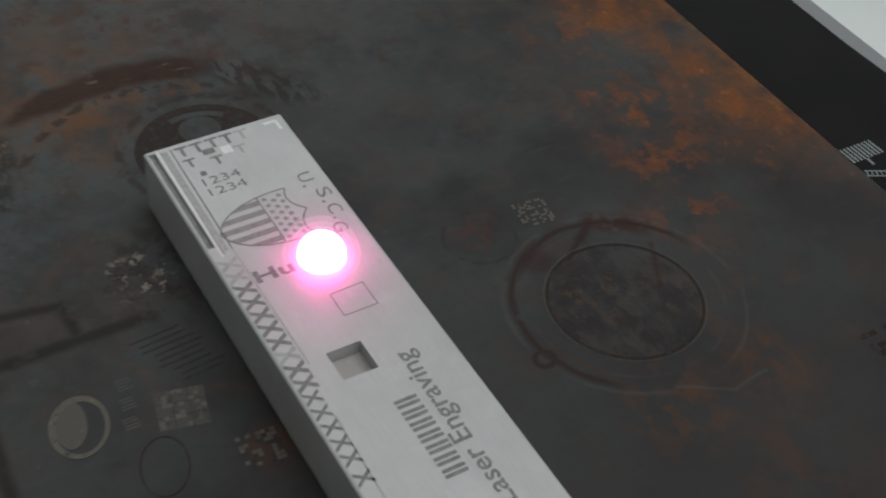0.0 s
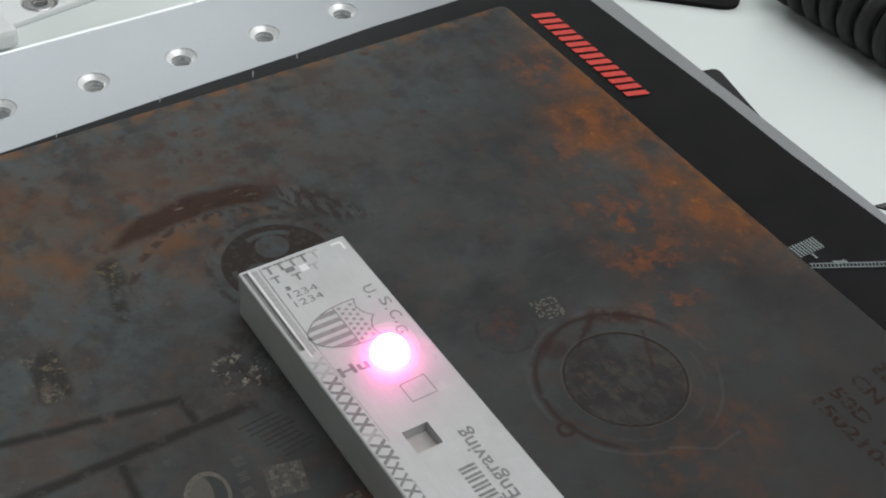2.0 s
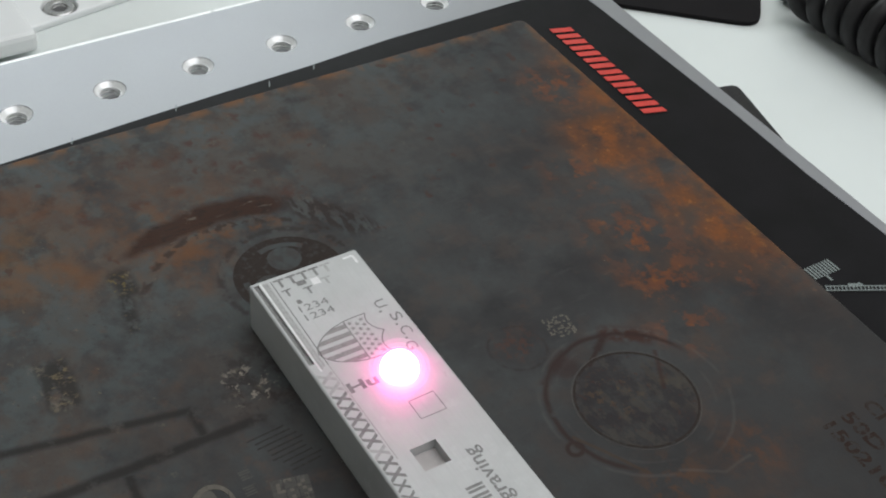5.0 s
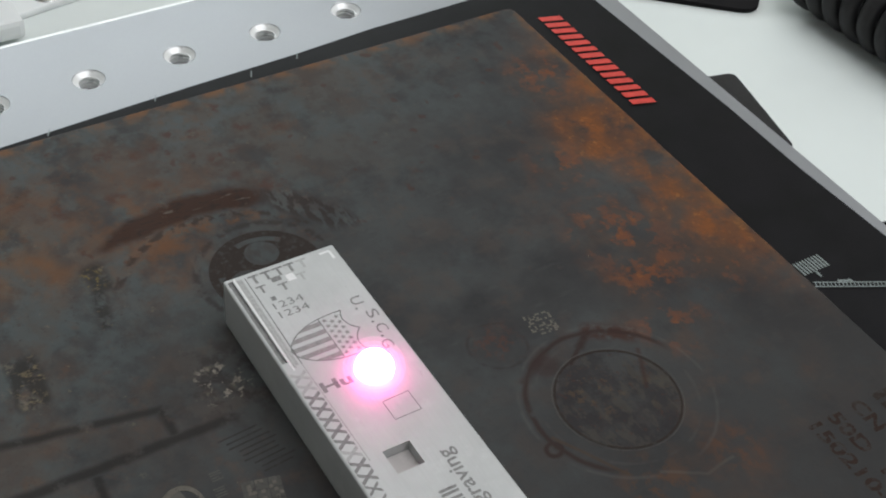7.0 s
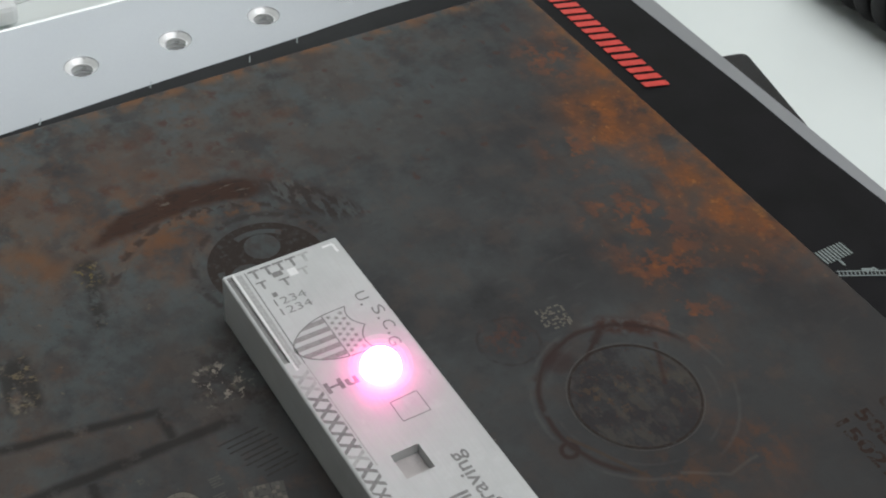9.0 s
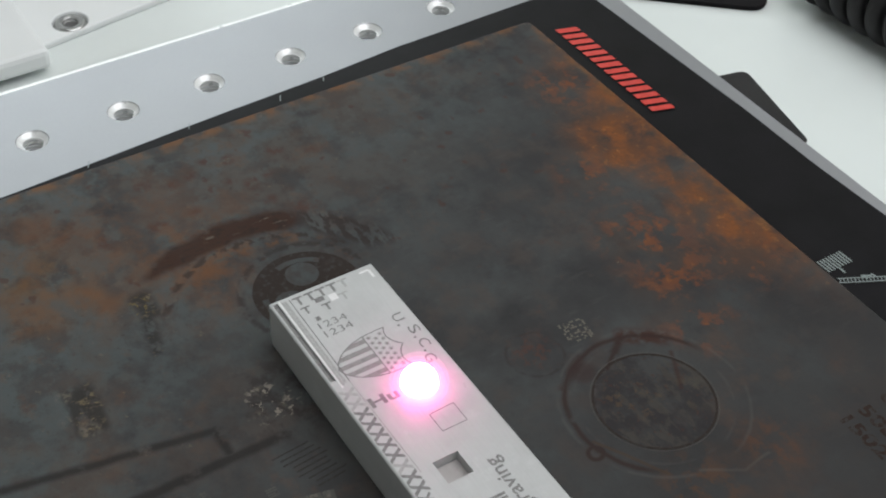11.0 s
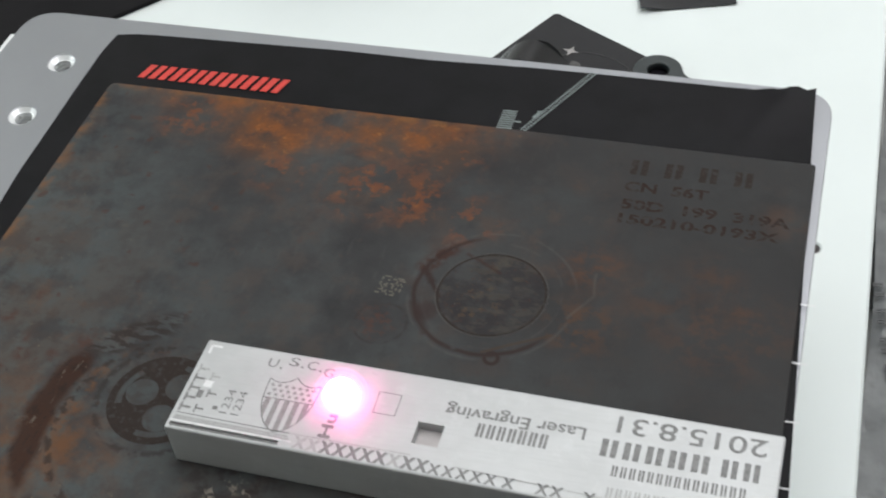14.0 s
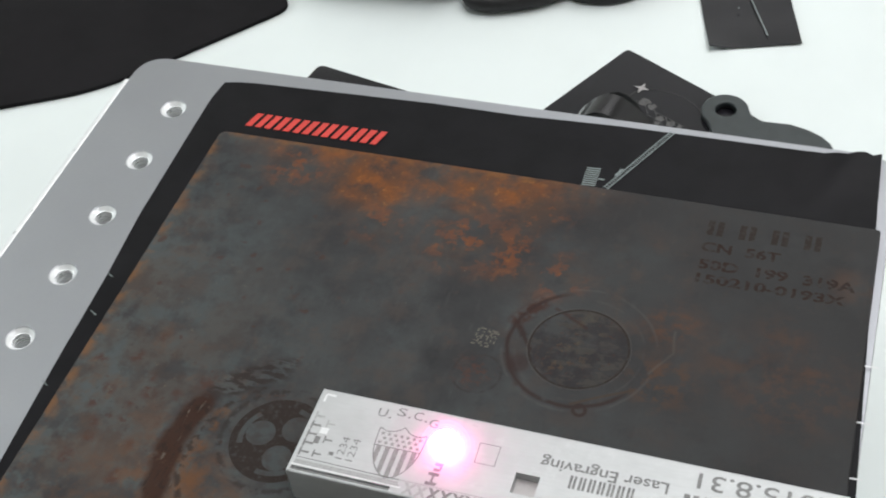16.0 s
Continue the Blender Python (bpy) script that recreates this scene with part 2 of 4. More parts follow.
    s.mix(arc * s.side(-1, 0, -60, 2) * s.side(0, 1, -97, 2) * s.noise(2.6, 4, 0.6, (0.5, 1.4, 1), 87).step(0.44, 0.54) * 0.9, (0.022, 0.015, 0.013))
    s.mix(s.ring(70, -115, 27.2, 0.9, 0.6) * s.side(-1, 0, -56, 3) * s.noise(2.6, 4, 0.6, seed=88).step(0.46, 0.56) * 0.8, (0.024, 0.016, 0.013))
    s.settle(0.8)
    # worn wheel print
    s.mix(s.disc(64.6, -107, 13.5, 1.5) * s.noise(4, 6, 0.68, seed=92).step(0.46, 0.60) * 0.4, (0.036, 0.023, 0.017))
    s.mix(s.ring(64.6, -107, 15.5, 0.8, 0.6) * s.noise(2.4, 4, seed=93).step(0.46, 0.55) * 0.7, (0.022, 0.016, 0.014))
    # coin-like print with its reddish run
    coin = s.disc(131.3, -60, 13.2, 0.4)
    s.mix(coin * s.noise(6, 6, 0.66, seed=97).step(0.36, 0.56) * 0.75, (0.0200, 0.0165, 0.0180))
    s.mix(coin * s.noise(3.4, 4, 0.6, (0.6, 1.3, 1), 98).step(0.52, 0.60) * 0.55, (0.050, 0.044, 0.036))
    s.mix(s.disc(128, -63, 6.0, 3.0) * s.noise(1.8, 5, 0.66, seed=99).step(0.52, 0.62) * 0.6, (0.085, 0.052, 0.026))
    s.mix(s.disc(133, -53, 5.0, 3.0) * s.noise(2.6, 4, seed=101).step(0.50, 0.6) * 0.5, (0.066, 0.052, 0.034))
    s.mix(coin * s.noise(1.6, 4, 0.7, seed=102).step(0.58, 0.68) * 0.5, (0.055, 0.022, 0.014))
    s.mix(s.ring(131.3, -60, 20.5, 0.25, 0.4) * s.noise(9, 3, seed=103).step(0.42, 0.62) * 0.30, (0.085, 0.08, 0.076))
    s.mix(s.ring(131.3, -60, 17.0, 0.2, 0.4) * s.noise(8, 3, seed=104).step(0.46, 0.62) * 0.25, (0.075, 0.07, 0.066))
    s.mix(s.seg(118, -46.5, 112.6, -55, 2.2, 1.2) * s.noise(3, 5, 0.66, seed=106).step(0.34, 0.52) * 0.9, (0.038, 0.015, 0.010))
    run = s.ring(131.3, -60, 19.0, 0.55, 0.5) * s.side(-1, -0.75, -92, 4) * s.noise(7, 4, 0.6, seed=115).step(0.26, 0.46)
    run = run.max(s.seg(113, -55, 116, -59, 0.9, 0.7)).max(s.seg(116, -59, 119.0, -63.4, 0.5, 0.45)).max(s.ring(136.3, -79.3, 1.6, 0.5, 0.4))
    run = run.max(s.seg(113, -66, 119, -75, 0.9, 0.8) * 0.8)
    s.mix(run * 0.8, (0.024, 0.0105, 0.008))
    s.mix(s.seg(122, -48, 131.8, -53, 0.45, 0.5) * 0.7, (0.034, 0.015, 0.011))
    s.mix(s.seg(133.5, -78, 148.2, -70, 0.3, 0.4) * 0.6, (0.055, 0.030, 0.016))
    s.mix(s.seg(150.6, -64, 155.4, -56, 0.2, 0.4).max(s.seg(155.4, -56, 154.5, -48.6, 0.2, 0.4)) * 0.4, (0.085, 0.075, 0.066))
    s.mix(s.disc(151.5, -55.5, 4.0, 2.0) * 0.35, (0.028, 0.023, 0.021))
    s.mix(s.disc(117, -68.5, 3.0, 1.0) * 0.6, (0.028, 0.015, 0.014))
    s.mix(s.ring(107.5, -74.2, 6.4, 0.25, 0.4) * s.noise(5, 4, seed=116).step(0.40, 0.55) * 0.55, (0.024, 0.016, 0.015))
    s.mix(s.disc(106.5, -74, 5, 3) * s.noise(1.8, 5, 0.66, seed=105).step(0.5, 0.62) * 0.6, (0.075, 0.029, 0.019))
    # dark drawn bands and dirty patches
    lines = s.seg(80, -206, 91, -143, 1.0, 0.8).max(s.seg(91, -143, 98, -143, 1.0, 0.8)).max(s.seg(99, -200, 99.5, -131, 1.2, 0.8))
    lines = lines.max(s.seg(101, -160, 132, -162, 1.0, 0.8)).max(s.seg(98, -182, 132, -184, 1.0, 0.8))
    s.mix(lines * s.noise(5, 5, 0.66, seed=111).step(0.26, 0.46) * 0.85, (0.015, 0.0125, 0.0115))
    patch = s.seg(67, -163, 78, -164, 3.4, 1.0).max(s.seg(47, -141, 54, -140.5, 2.4, 1.2)).max(s.seg(54, -142, 65, -144, 1.5, 1.0))
    s.mix(patch * s.noise(3, 5, 0.66, seed=113).step(0.38, 0.52) * 0.85, (0.019, 0.0165, 0.0145))
    s.mix(patch * s.noise(1.9, 5, 0.66, (1, 0.6, 1), 117).step(0.57, 0.65) * 0.8, (0.125, 0.096, 0.056))
    s.mix(s.disc(90, -127, 11, 7) * s.noise(5, 5, 0.66, seed=119).step(0.44, 0.6) * 0.75, (0.022, 0.016, 0.015))
    s.mix(s.disc(90, -129.5, 5.5, 2.0) * s.noise(1.7, 4, 0.62, seed=121).step(0.57, 0.64) * 0.85, (0.22, 0.19, 0.16))
    for cx, cy, r in ((66.8, -166, 2.0), (77.6, -164.8, 2.4), (73.5, -168, 1.6), (86, -130.3, 1.6), (92.4, -133.4, 1.4), (91.6, -127, 1.6)):
        s.mix(s.disc(cx, cy, r * 0.8, 0.9) * s.noise(2.0, 5, 0.7, seed=cx).step(0.44, 0.60) * 0.6, (0.145, 0.125, 0.098))
    s.mix(s.seg(47.5, -141.5, 53, -142, 2.0, 1.0) * s.noise(1.6, 5, 0.6, seed=122).step(0.52, 0.60) * 0.8, (0.125, 0.090, 0.030))
    s.mix(s.disc(131.5, -125, 4.4, 2.0) * s.noise(3, 5, 0.66, seed=123).step(0.44, 0.6) * 0.7, (0.075, 0.036, 0.023))
    # pale scuffs and pinpricks
    s.mix(s.noise(1.0, 2, 0.5, seed=131).step(0.80, 0.84) * 0.6, (0.26, 0.23, 0.18))
    s.mix(s.noise(0.7, 4, 0.7, (2.5, 0.12, 1), 133).step(0.66, 0.72) * s.noise(22, 3, seed=134).step(0.5, 0.65) * 0.35, (0.11, 0.105, 0.10))
    s.rough(mid, 0.48, 0.72)
    s.bump(mid * 0.4 + fine * 0.4 + s.noise(0.5, 3, 0.6, seed=135) * 0.2, 0.09)
    s.bsdf.inputs["Specular IOR Level"].default_value = 0.16
    return s.done()


def worn_mark(name, colour, cover=0.5):
    """A mark on the steel that is partly worn back to the sheet's own tone."""
    s = Surface(name, colour, 0.62)
    s.mix(s.noise(1.4, 5, 0.66).step(cover, cover + 0.12) * 0.85, (0.036, 0.034, 0.033))
    s.mix(s.noise(6, 4, 0.6, seed=5).step(cover + 0.02, cover + 0.2) * 0.6, (0.034, 0.030, 0.028))
    s.mix(s.noise(2.2, 4, 0.6, seed=9).step(0.58, 0.70) * 0.5, tuple(c * 1.6 for c in colour))
    s.bsdf.inputs["Specular IOR Level"].default_value = 0.16
    return s.done()


def brushed_alu(name, colour=(0.68, 0.70, 0.71), rough=0.42, stretch=(1, 1, 1), metal=0.75, scratch=0.22):
    s = Surface(name, colour, rough, metal)
    s.mix(s.noise(9, 4).step(0.4, 0.75) * 0.35, tuple(c * 0.84 for c in colour))
    s.mix(s.noise(0.8, 4, 0.6, stretch, 13).step(0.45, 0.7) * scratch, tuple(c * 0.72 for c in colour))
    s.mix(s.noise(26, 5, 0.6, seed=15).step(0.42, 0.66) * 0.45, tuple(c * 0.80 for c in colour))
    s.mix(s.noise(5, 5, 0.66, seed=16).step(0.54, 0.68) * 0.22, tuple(min(c * 1.18, 0.9) for c in colour))
    s.mix(s.noise(2.2, 3, 0.5, seed=17).step(0.70, 0.78) * 0.25, tuple(c * 0.6 for c in colour))
    s.rough(s.noise(4, 4, 0.6, stretch, 19), rough - 0.1, rough + 0.12)
    s.bump(s.noise(0.6, 3, 0.6, stretch, 23), 0.012)
    return s.done()


def anodised_deck():
    """Even satin-anodised plate, faintly clouded."""
    base = (0.365, 0.37, 0.392)
    s = Surface("anodised_platform_aluminium", base, 0.4, 0.85)
    s.mix(s.noise(45, 4).step(0.35, 0.7) * 0.5, tuple(c * 0.92 for c in base))
    s.mix(s.noise(0.5, 3, 0.6, (0.3, 1, 1), 5).step(0.4, 0.7) * 0.10, tuple(c * 0.8 for c in base))
    s.rough(s.noise(30, 4, 0.6, seed=9), 0.37, 0.43)
    s.bump(s.noise(0.4, 3, 0.6, (0.4, 1, 1), 23), 0.004)
    return s.done()


M_STEEL = steel_sheet()
M_DECK = anodised_deck()
M_BAR = brushed_alu("milled_bar_aluminium", (0.51, 0.515, 0.515), 0.46, (0.12, 1.6, 1), 0.35, 0.16)
M_THREAD = brushed_alu("bright_cut_aluminium", (0.90, 0.91, 0.91), 0.3, metal=0.35, scratch=0.1)
M_ENGRAVE = plain("laser_dark_engraving", (0.225, 0.223, 0.22), 0.6, 0.1, 0.35, 0.7)
M_HALF = plain("half_tone_engraving", (0.29, 0.285, 0.28), 0.58, 0.2, 0.3, 0.5)
M_FAINT = plain("faint_laser_engraving", (0.40, 0.40, 0.395), 0.55, 0.3, 0.2, 0.7)
M_WHITEMARK = plain("frosted_laser_mark", (0.72, 0.72, 0.72), 0.6, 0.0, 0.08, 0.7)
M_POCKET = brushed_alu("milled_pocket_floor", (0.46, 0.43, 0.425), 0.5, metal=0.4)
M_CARD = plain("black_printed_card", (0.0095, 0.0088, 0.0102), 0.40, 0.0, 0.35, 12, 0.02, 0.10)
M_RED = plain("red_print", (0.60, 0.045, 0.032), 0.45, 0.0, 0.2, 1.5)
M_GREY_PRINT = plain("pale_grey_print", (0.21, 0.245, 0.24), 0.5, 0.0, 0.25, 1.0)
M_WHITE_PAPER = plain("white_paper_core", (0.8, 0.8, 0.8), 0.8, 0.0, 0.06, 2)
M_MARK_BROWN = worn_mark("brown_burnt_mark", (0.0215, 0.0100, 0.0065), 0.49)
M_MARK_DARK = worn_mark("dark_burnt_mark", (0.022, 0.0145, 0.0115), 0.52)
M_MARK_PALE = worn_mark("pale_etched_mark", (0.105, 0.095, 0.080), 0.54)
M_MARK_FAINT = worn_mark("faint_burnt_mark", (0.027, 0.0235, 0.0225), 0.46)
M_MARK_OVAL = worn_mark("grey_etched_oval", (0.085, 0.079, 0.070), 0.62)
M_MARK_GREY = worn_mark("grey_etched_mark", (0.066, 0.062, 0.057), 0.54)
M_TABLE = plain("white_laminate", (0.735, 0.78, 0.765), 0.34, 0.0, 0.035, 60)
M_WALL = plain("white_wall_paint", (0.78, 0.78, 0.76), 0.8, 0.0, 0.05, 300)
M_FLOOR = plain("grey_floor", (0.30, 0.30, 0.29), 0.5, 0.0, 0.2, 200)
M_BLACK_RUBBER = plain("black_rubber", (0.022, 0.021, 0.022), 0.45, 0.0, 0.3, 4, 0.05, 0.3)
M_BLACK_SHEET = plain("matt_black_sheet", (0.013, 0.012, 0.013), 0.65, 0.0, 0.25, 20, 0.03, 0.06)
M_BLACK_GLOSS = plain("glossy_black_acrylic", (0.012, 0.011, 0.014), 0.1, 0.0, 0.3, 8, 0.0, 0.4)
M_LUG = plain("dark_grey_green_lacquer", (0.030, 0.037, 0.038), 0.34, 0.0, 0.2, 5)
M_FILM = plain("glossy_black_film", (0.014, 0.013, 0.014), 0.2, 0.0, 0.3, 6, 0.0, 0.5)
M_PALE_CHIP = plain("worn_pale_figure", (0.085, 0.082, 0.08), 0.6, 0.0, 0.5, 1.2)
M_BAG_PRINT = plain("dark_grey_ink", (0.075, 0.075, 0.078), 0.5, 0.0, 0.4, 1.0)
M_SCRATCH = plain("pale_scratch", (0.36, 0.34, 0.33), 0.6, 0.0, 0.3, 1)
M_CHROME = plain("steel_screw", (0.55, 0.55, 0.55), 0.25, 1.0, 0.15, 1)
M_WHITE_METAL = plain("white_lacquered_metal", (0.82, 0.84, 0.84), 0.3, 0.0, 0.04, 40)
M_DARK_METAL = plain("dark_side_bench", (0.10, 0.10, 0.10), 0.6, 0.0, 0.3, 30)
M_GLASS = plain("window_frame_white", (0.8, 0.8, 0.8), 0.4, 0.0, 0.03, 50)


def spark_material():
    mat = bpy.data.materials.new("laser_plasma_glow")
    mat.use_nodes = True
    b = mat.node_tree.nodes["Principled BSDF"]
    b.inputs["Base Color"].default_value = (1, 0.8, 0.95, 1)
    b.inputs["Emission Color"].default_value = (1.0, 0.075, 0.42, 1)
    b.inputs["Emission Strength"].default_value = 32.0
    return mat


M_SPARK = spark_material()


def halo_material():
    """Bloom round the spark put into emission: what lies behind shows through it."""
    mat = bpy.data.materials.new("painted_spark_halo")
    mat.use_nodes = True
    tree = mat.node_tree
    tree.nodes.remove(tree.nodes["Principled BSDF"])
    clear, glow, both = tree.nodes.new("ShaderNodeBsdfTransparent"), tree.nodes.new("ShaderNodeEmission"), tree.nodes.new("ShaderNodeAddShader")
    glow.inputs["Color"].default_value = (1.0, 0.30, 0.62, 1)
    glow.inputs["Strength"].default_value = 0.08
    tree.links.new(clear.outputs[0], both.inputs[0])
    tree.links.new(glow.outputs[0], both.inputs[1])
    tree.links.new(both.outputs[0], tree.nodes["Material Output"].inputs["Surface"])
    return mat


M_HALO = halo_material()


# ---- mesh helpers ----
def mesh_object(name, verts, faces, material, parent=None, smooth=False):
    me = bpy.data.meshes.new(name)
    me.from_pydata([tuple(v) for v in verts], [], faces)
    me.update()
    return hang(name, me, material, parent, smooth)


def hang(name, me, material, parent=None, smooth=False):
    me.materials.clear()
    me.materials.append(material)
    if smooth:
        for f in me.polygons:
            f.use_smooth = True
    ob = new(name, me)
    ob.parent = parent
    return ob


def part(name, bm, material, parent=None, label="", smooth=False):
    me = bpy.data.meshes.new(name)
    bm.to_mesh(me)
    bm.free()
    ob = hang(name, me, material, parent, smooth)
    if label:
        ob["label"] = label
    return ob


def empty(name, label, category, kind="", group=""):
    return tagged(new(name), label, category, group, kind)


def box_bm(x0, y0, z0, x1, y1, z1, bevel=0.0, segments=2):
    bm = bmesh.new()
    bmesh.ops.create_cube(bm, size=1)
    for v in bm.verts:
        v.co = Vector(((x0 + x1) / 2 + v.co.x * (x1 - x0), (y0 + y1) / 2 + v.co.y * (y1 - y0), (z0 + z1) / 2 + v.co.z * (z1 - z0)))
    if bevel:
        bmesh.ops.bevel(bm, geom=list(bm.edges), offset=bevel, segments=segments, affect="EDGES", profile=0.5)
    return bm


def curve_mesh(name, loops, z0, z1, bevel=0.0):
    """A flat sheet with holes: closed loops of (x, y), from z0 to z1."""
    cu = bpy.data.curves.new(name, "CURVE")
    cu.dimensions, cu.fill_mode = "2D", "BOTH"
    cu.extrude = max((z1 - z0) / 2 - bevel, 0)
    cu.bevel_depth, cu.bevel_resolution, cu.offset = bevel, 1, -bevel
    for loop in loops:
        sp = cu.splines.new("POLY")
        sp.points.add(len(loop) - 1)
        for q, (x, y) in zip(sp.points, loop):
            q.co = (x, y, 0, 1)
        sp.use_cyclic_u = True
    ob = bpy.data.objects.new(name, cu)
    scene.collection.objects.link(ob)
    me = bpy.data.meshes.new_from_object(ob.evaluated_get(bpy.context.evaluated_depsgraph_get()))
    bpy.data.objects.remove(ob)
    bpy.data.curves.remove(cu)
    for v in me.vertices:
        v.co.z += (z0 + z1) / 2
    me.name = name
    return me


def sheet(name, loops, z0, z1, material, parent=None, bevel=0.0, label=""):
    ob = hang(name, curve_mesh(name, loops, z0, z1, bevel), material, parent)
    if label:
        ob["label"] = label
    return ob


def circle(cx, cy, r, n=40):
    return [(cx + r * math.cos(2 * math.pi * i / n), cy + r * math.sin(2 * math.pi * i / n)) for i in range(n)]


def rounded(corners, r, n=6):
    """A polygon with its corners rounded; r may be one radius or one for each."""
    out, k = [], len(corners)
    for i, c in enumerate(corners):
        rad = r[i] if isinstance(r, (list, tuple)) else r
        c, a, b = Vector(c), Vector(corners[i - 1]), Vector(corners[(i + 1) % k])
        if rad <= 0:
            out.append((c.x, c.y))
            continue
        p, q = c + (a - c).normalized() * rad, c + (b - c).normalized() * rad
        for j in range(n + 1):
            t = j / n
            v = p * (1 - t) ** 2 + c * 2 * t * (1 - t) + q * t * t
            out.append((v.x, v.y))
    return out


def oblong(origin, along, length, width, r):
    """A rounded rectangle from a corner, along a direction, its width to the right of that direction."""
    o, d = Vector(origin), Vector(along).normalized()
    e = Vector((d.y, -d.x))
    return rounded([o, o + d * length, o + d * length + e * width, o + e * width], r)


def lathe(name, profile, centre, material, parent=None, n=36, smooth=True):
    verts, faces = [], []
    for r, z in profile:
        for i in range(n):
            a = 2 * math.pi * i / n
            verts.append((centre[0] + r * math.cos(a), centre[1] + r * math.sin(a), z))
    for k in range(len(profile) - 1):
        for i in range(n):
            faces.append((k * n + i, k * n + (i + 1) % n, (k + 1) * n + (i + 1) % n, (k + 1) * n + i))
    return mesh_object(name, verts, faces, material, parent, smooth)


def tube(name, points, radius, material, parent=None, cyclic=False, resolution=5):
    cu = bpy.data.curves.new(name, "CURVE")
    cu.dimensions, cu.bevel_depth, cu.bevel_resolution, cu.resolution_u = "3D", radius, resolution, 4
    cu.use_fill_caps = True
    sp = cu.splines.new("NURBS")
    sp.points.add(len(points) - 1)
    for q, c in zip(sp.points, points):
        q.co = (*c, 1)
    sp.order_u, sp.use_endpoint_u, sp.use_cyclic_u = 4, not cyclic, cyclic
    ob = bpy.data.objects.new(name, cu)
    scene.collection.objects.link(ob)
    me = bpy.data.meshes.new_from_object(ob.evaluated_get(bpy.context.evaluated_depsgraph_get()))
    bpy.data.objects.remove(ob)
    return hang(name, me, material, parent, True)


def lettering(name, text, x0, y0, x1, y1, z, turn, material, parent, lift=0.00005, bold=0.0, slant=0.0):
    """Letters that fill a box on a level surface; turn: degrees by which the reading direction is turned from +x."""
    cu = bpy.data.curves.new(name, "FONT")
    cu.body, cu.size, cu.offset, cu.shear, cu.resolution_u = text, 1.0, bold, slant, 3
    ob = bpy.data.objects.new(name, cu)
    scene.collection.objects.link(ob)
    me = bpy.data.meshes.new_from_object(ob.evaluated_get(bpy.context.evaluated_depsgraph_get()))
    bpy.data.objects.remove(ob)
    xs, ys = [v.co.x for v in me.vertices], [v.co.y for v in me.vertices]
    mx, my, w, h = (min(xs) + max(xs)) / 2, (min(ys) + max(ys)) / 2, max(xs) - min(xs), max(ys) - min(ys)
    bw, bh = (abs(x1 - x0), abs(y1 - y0)) if turn % 180 == 0 else (abs(y1 - y0), abs(x1 - x0))
    c, s = math.cos(radians(turn)), math.sin(radians(turn))
    for v in me.vertices:
        a, b = (v.co.x - mx) / w * bw, (v.co.y - my) / h * bh
        v.co = ((x0 + x1) / 2 + a * c - b * s, (y0 + y1) / 2 + a * s + b * c, z + lift)
    me.name = name
    return hang(name, me, material, parent)


def bars(name, x0, y0, x1, y1, z, count, material, parent, slant=0.0, gap=0.25, lift=0.00005, notch=True):
    """Plain blocks in the place of writing that is not lettered, each an object."""
    step, hgt = (x1 - x0) / count, y1 - y0
    for i in range(count):
        verts, faces = [], []
        a, b = x0 + step * i, x0 + step * (i + 1 - gap)
        cells = [(a, b, y0, y1)]
        if notch:
            cells = [(a, a + (b - a) * 0.40, y0, y1), (a + (b - a) * 0.62, b, y0, y1)]
        for p, q, lo, hi in cells:
            k = len(verts)
            verts += [(x + slant * (y - y0), y, z + lift) for x, y in ((p, lo), (q, lo), (q, hi), (p, hi))]
            faces.append((k, k + 1, k + 2, k + 3))
        mesh_object(name, verts, faces, material, parent)


# ---- the room round the bench ----
def wall_slab(name, x0, y0, z0, x1, y1, z1, material):
    return tagged(part(name, box_bm(x0, y0, z0, x1, y1, z1), material), kind="structure", label="plain white painted wall of the workroom", category="wall")


FLOOR = -0.84
tagged(part("floor", box_bm(-2.6, -2.6, FLOOR - 0.1, 2.8, 2.3, FLOOR), M_FLOOR), "plain grey floor of the workroom", "floor", kind="structure")
wall_slab("wall_south", -2.6, -2.6, FLOOR, 2.8, -2.5, 1.96, M_WALL)
wall_slab("wall_east", 2.8, -2.6, FLOOR, 2.9, 2.3, 1.96, M_WALL)
# Extent of the unseen west opening, added around the side lamp.
WY0, WY1, WZ0, WZ1 = -0.63, 1.73, 0.90, 1.94


def wall_with_opening():
    whole = bmesh.new()
    for y0, y1, z0, z1 in ((-2.6, WY0, FLOOR, 1.96), (WY1, 2.3, FLOOR, 1.96), (WY0, WY1, FLOOR, WZ0), (WY0, WY1, WZ1, 1.96)):
        piece = box_bm(-2.7, y0, z0, -2.6, y1, z1)
        tmp = bpy.data.meshes.new("tmp")
        piece.to_mesh(tmp)
        piece.free()
        whole.from_mesh(tmp)
        bpy.data.meshes.remove(tmp)
    tagged(part("wall_west", whole, M_WALL), "plain white painted wall with an added window opening", "wall", kind="structure")
    window = empty("added_window_2", "wide white-framed window, unseen, added to brighten the platform's reflection", "window", "structure")
    for y0, y1, z0, z1 in ((WY0, WY1, WZ0, WZ0 + 0.03), (WY0, WY1, WZ1 - 0.03, WZ1), (WY0, WY0 + 0.03, WZ0 + 0.03, WZ1 - 0.03), (WY1 - 0.03, WY1, WZ0 + 0.03, WZ1 - 0.03)):
        part("window_frame", box_bm(-2.68, y0, z0, -2.63, y1, z1), M_GLASS, window)


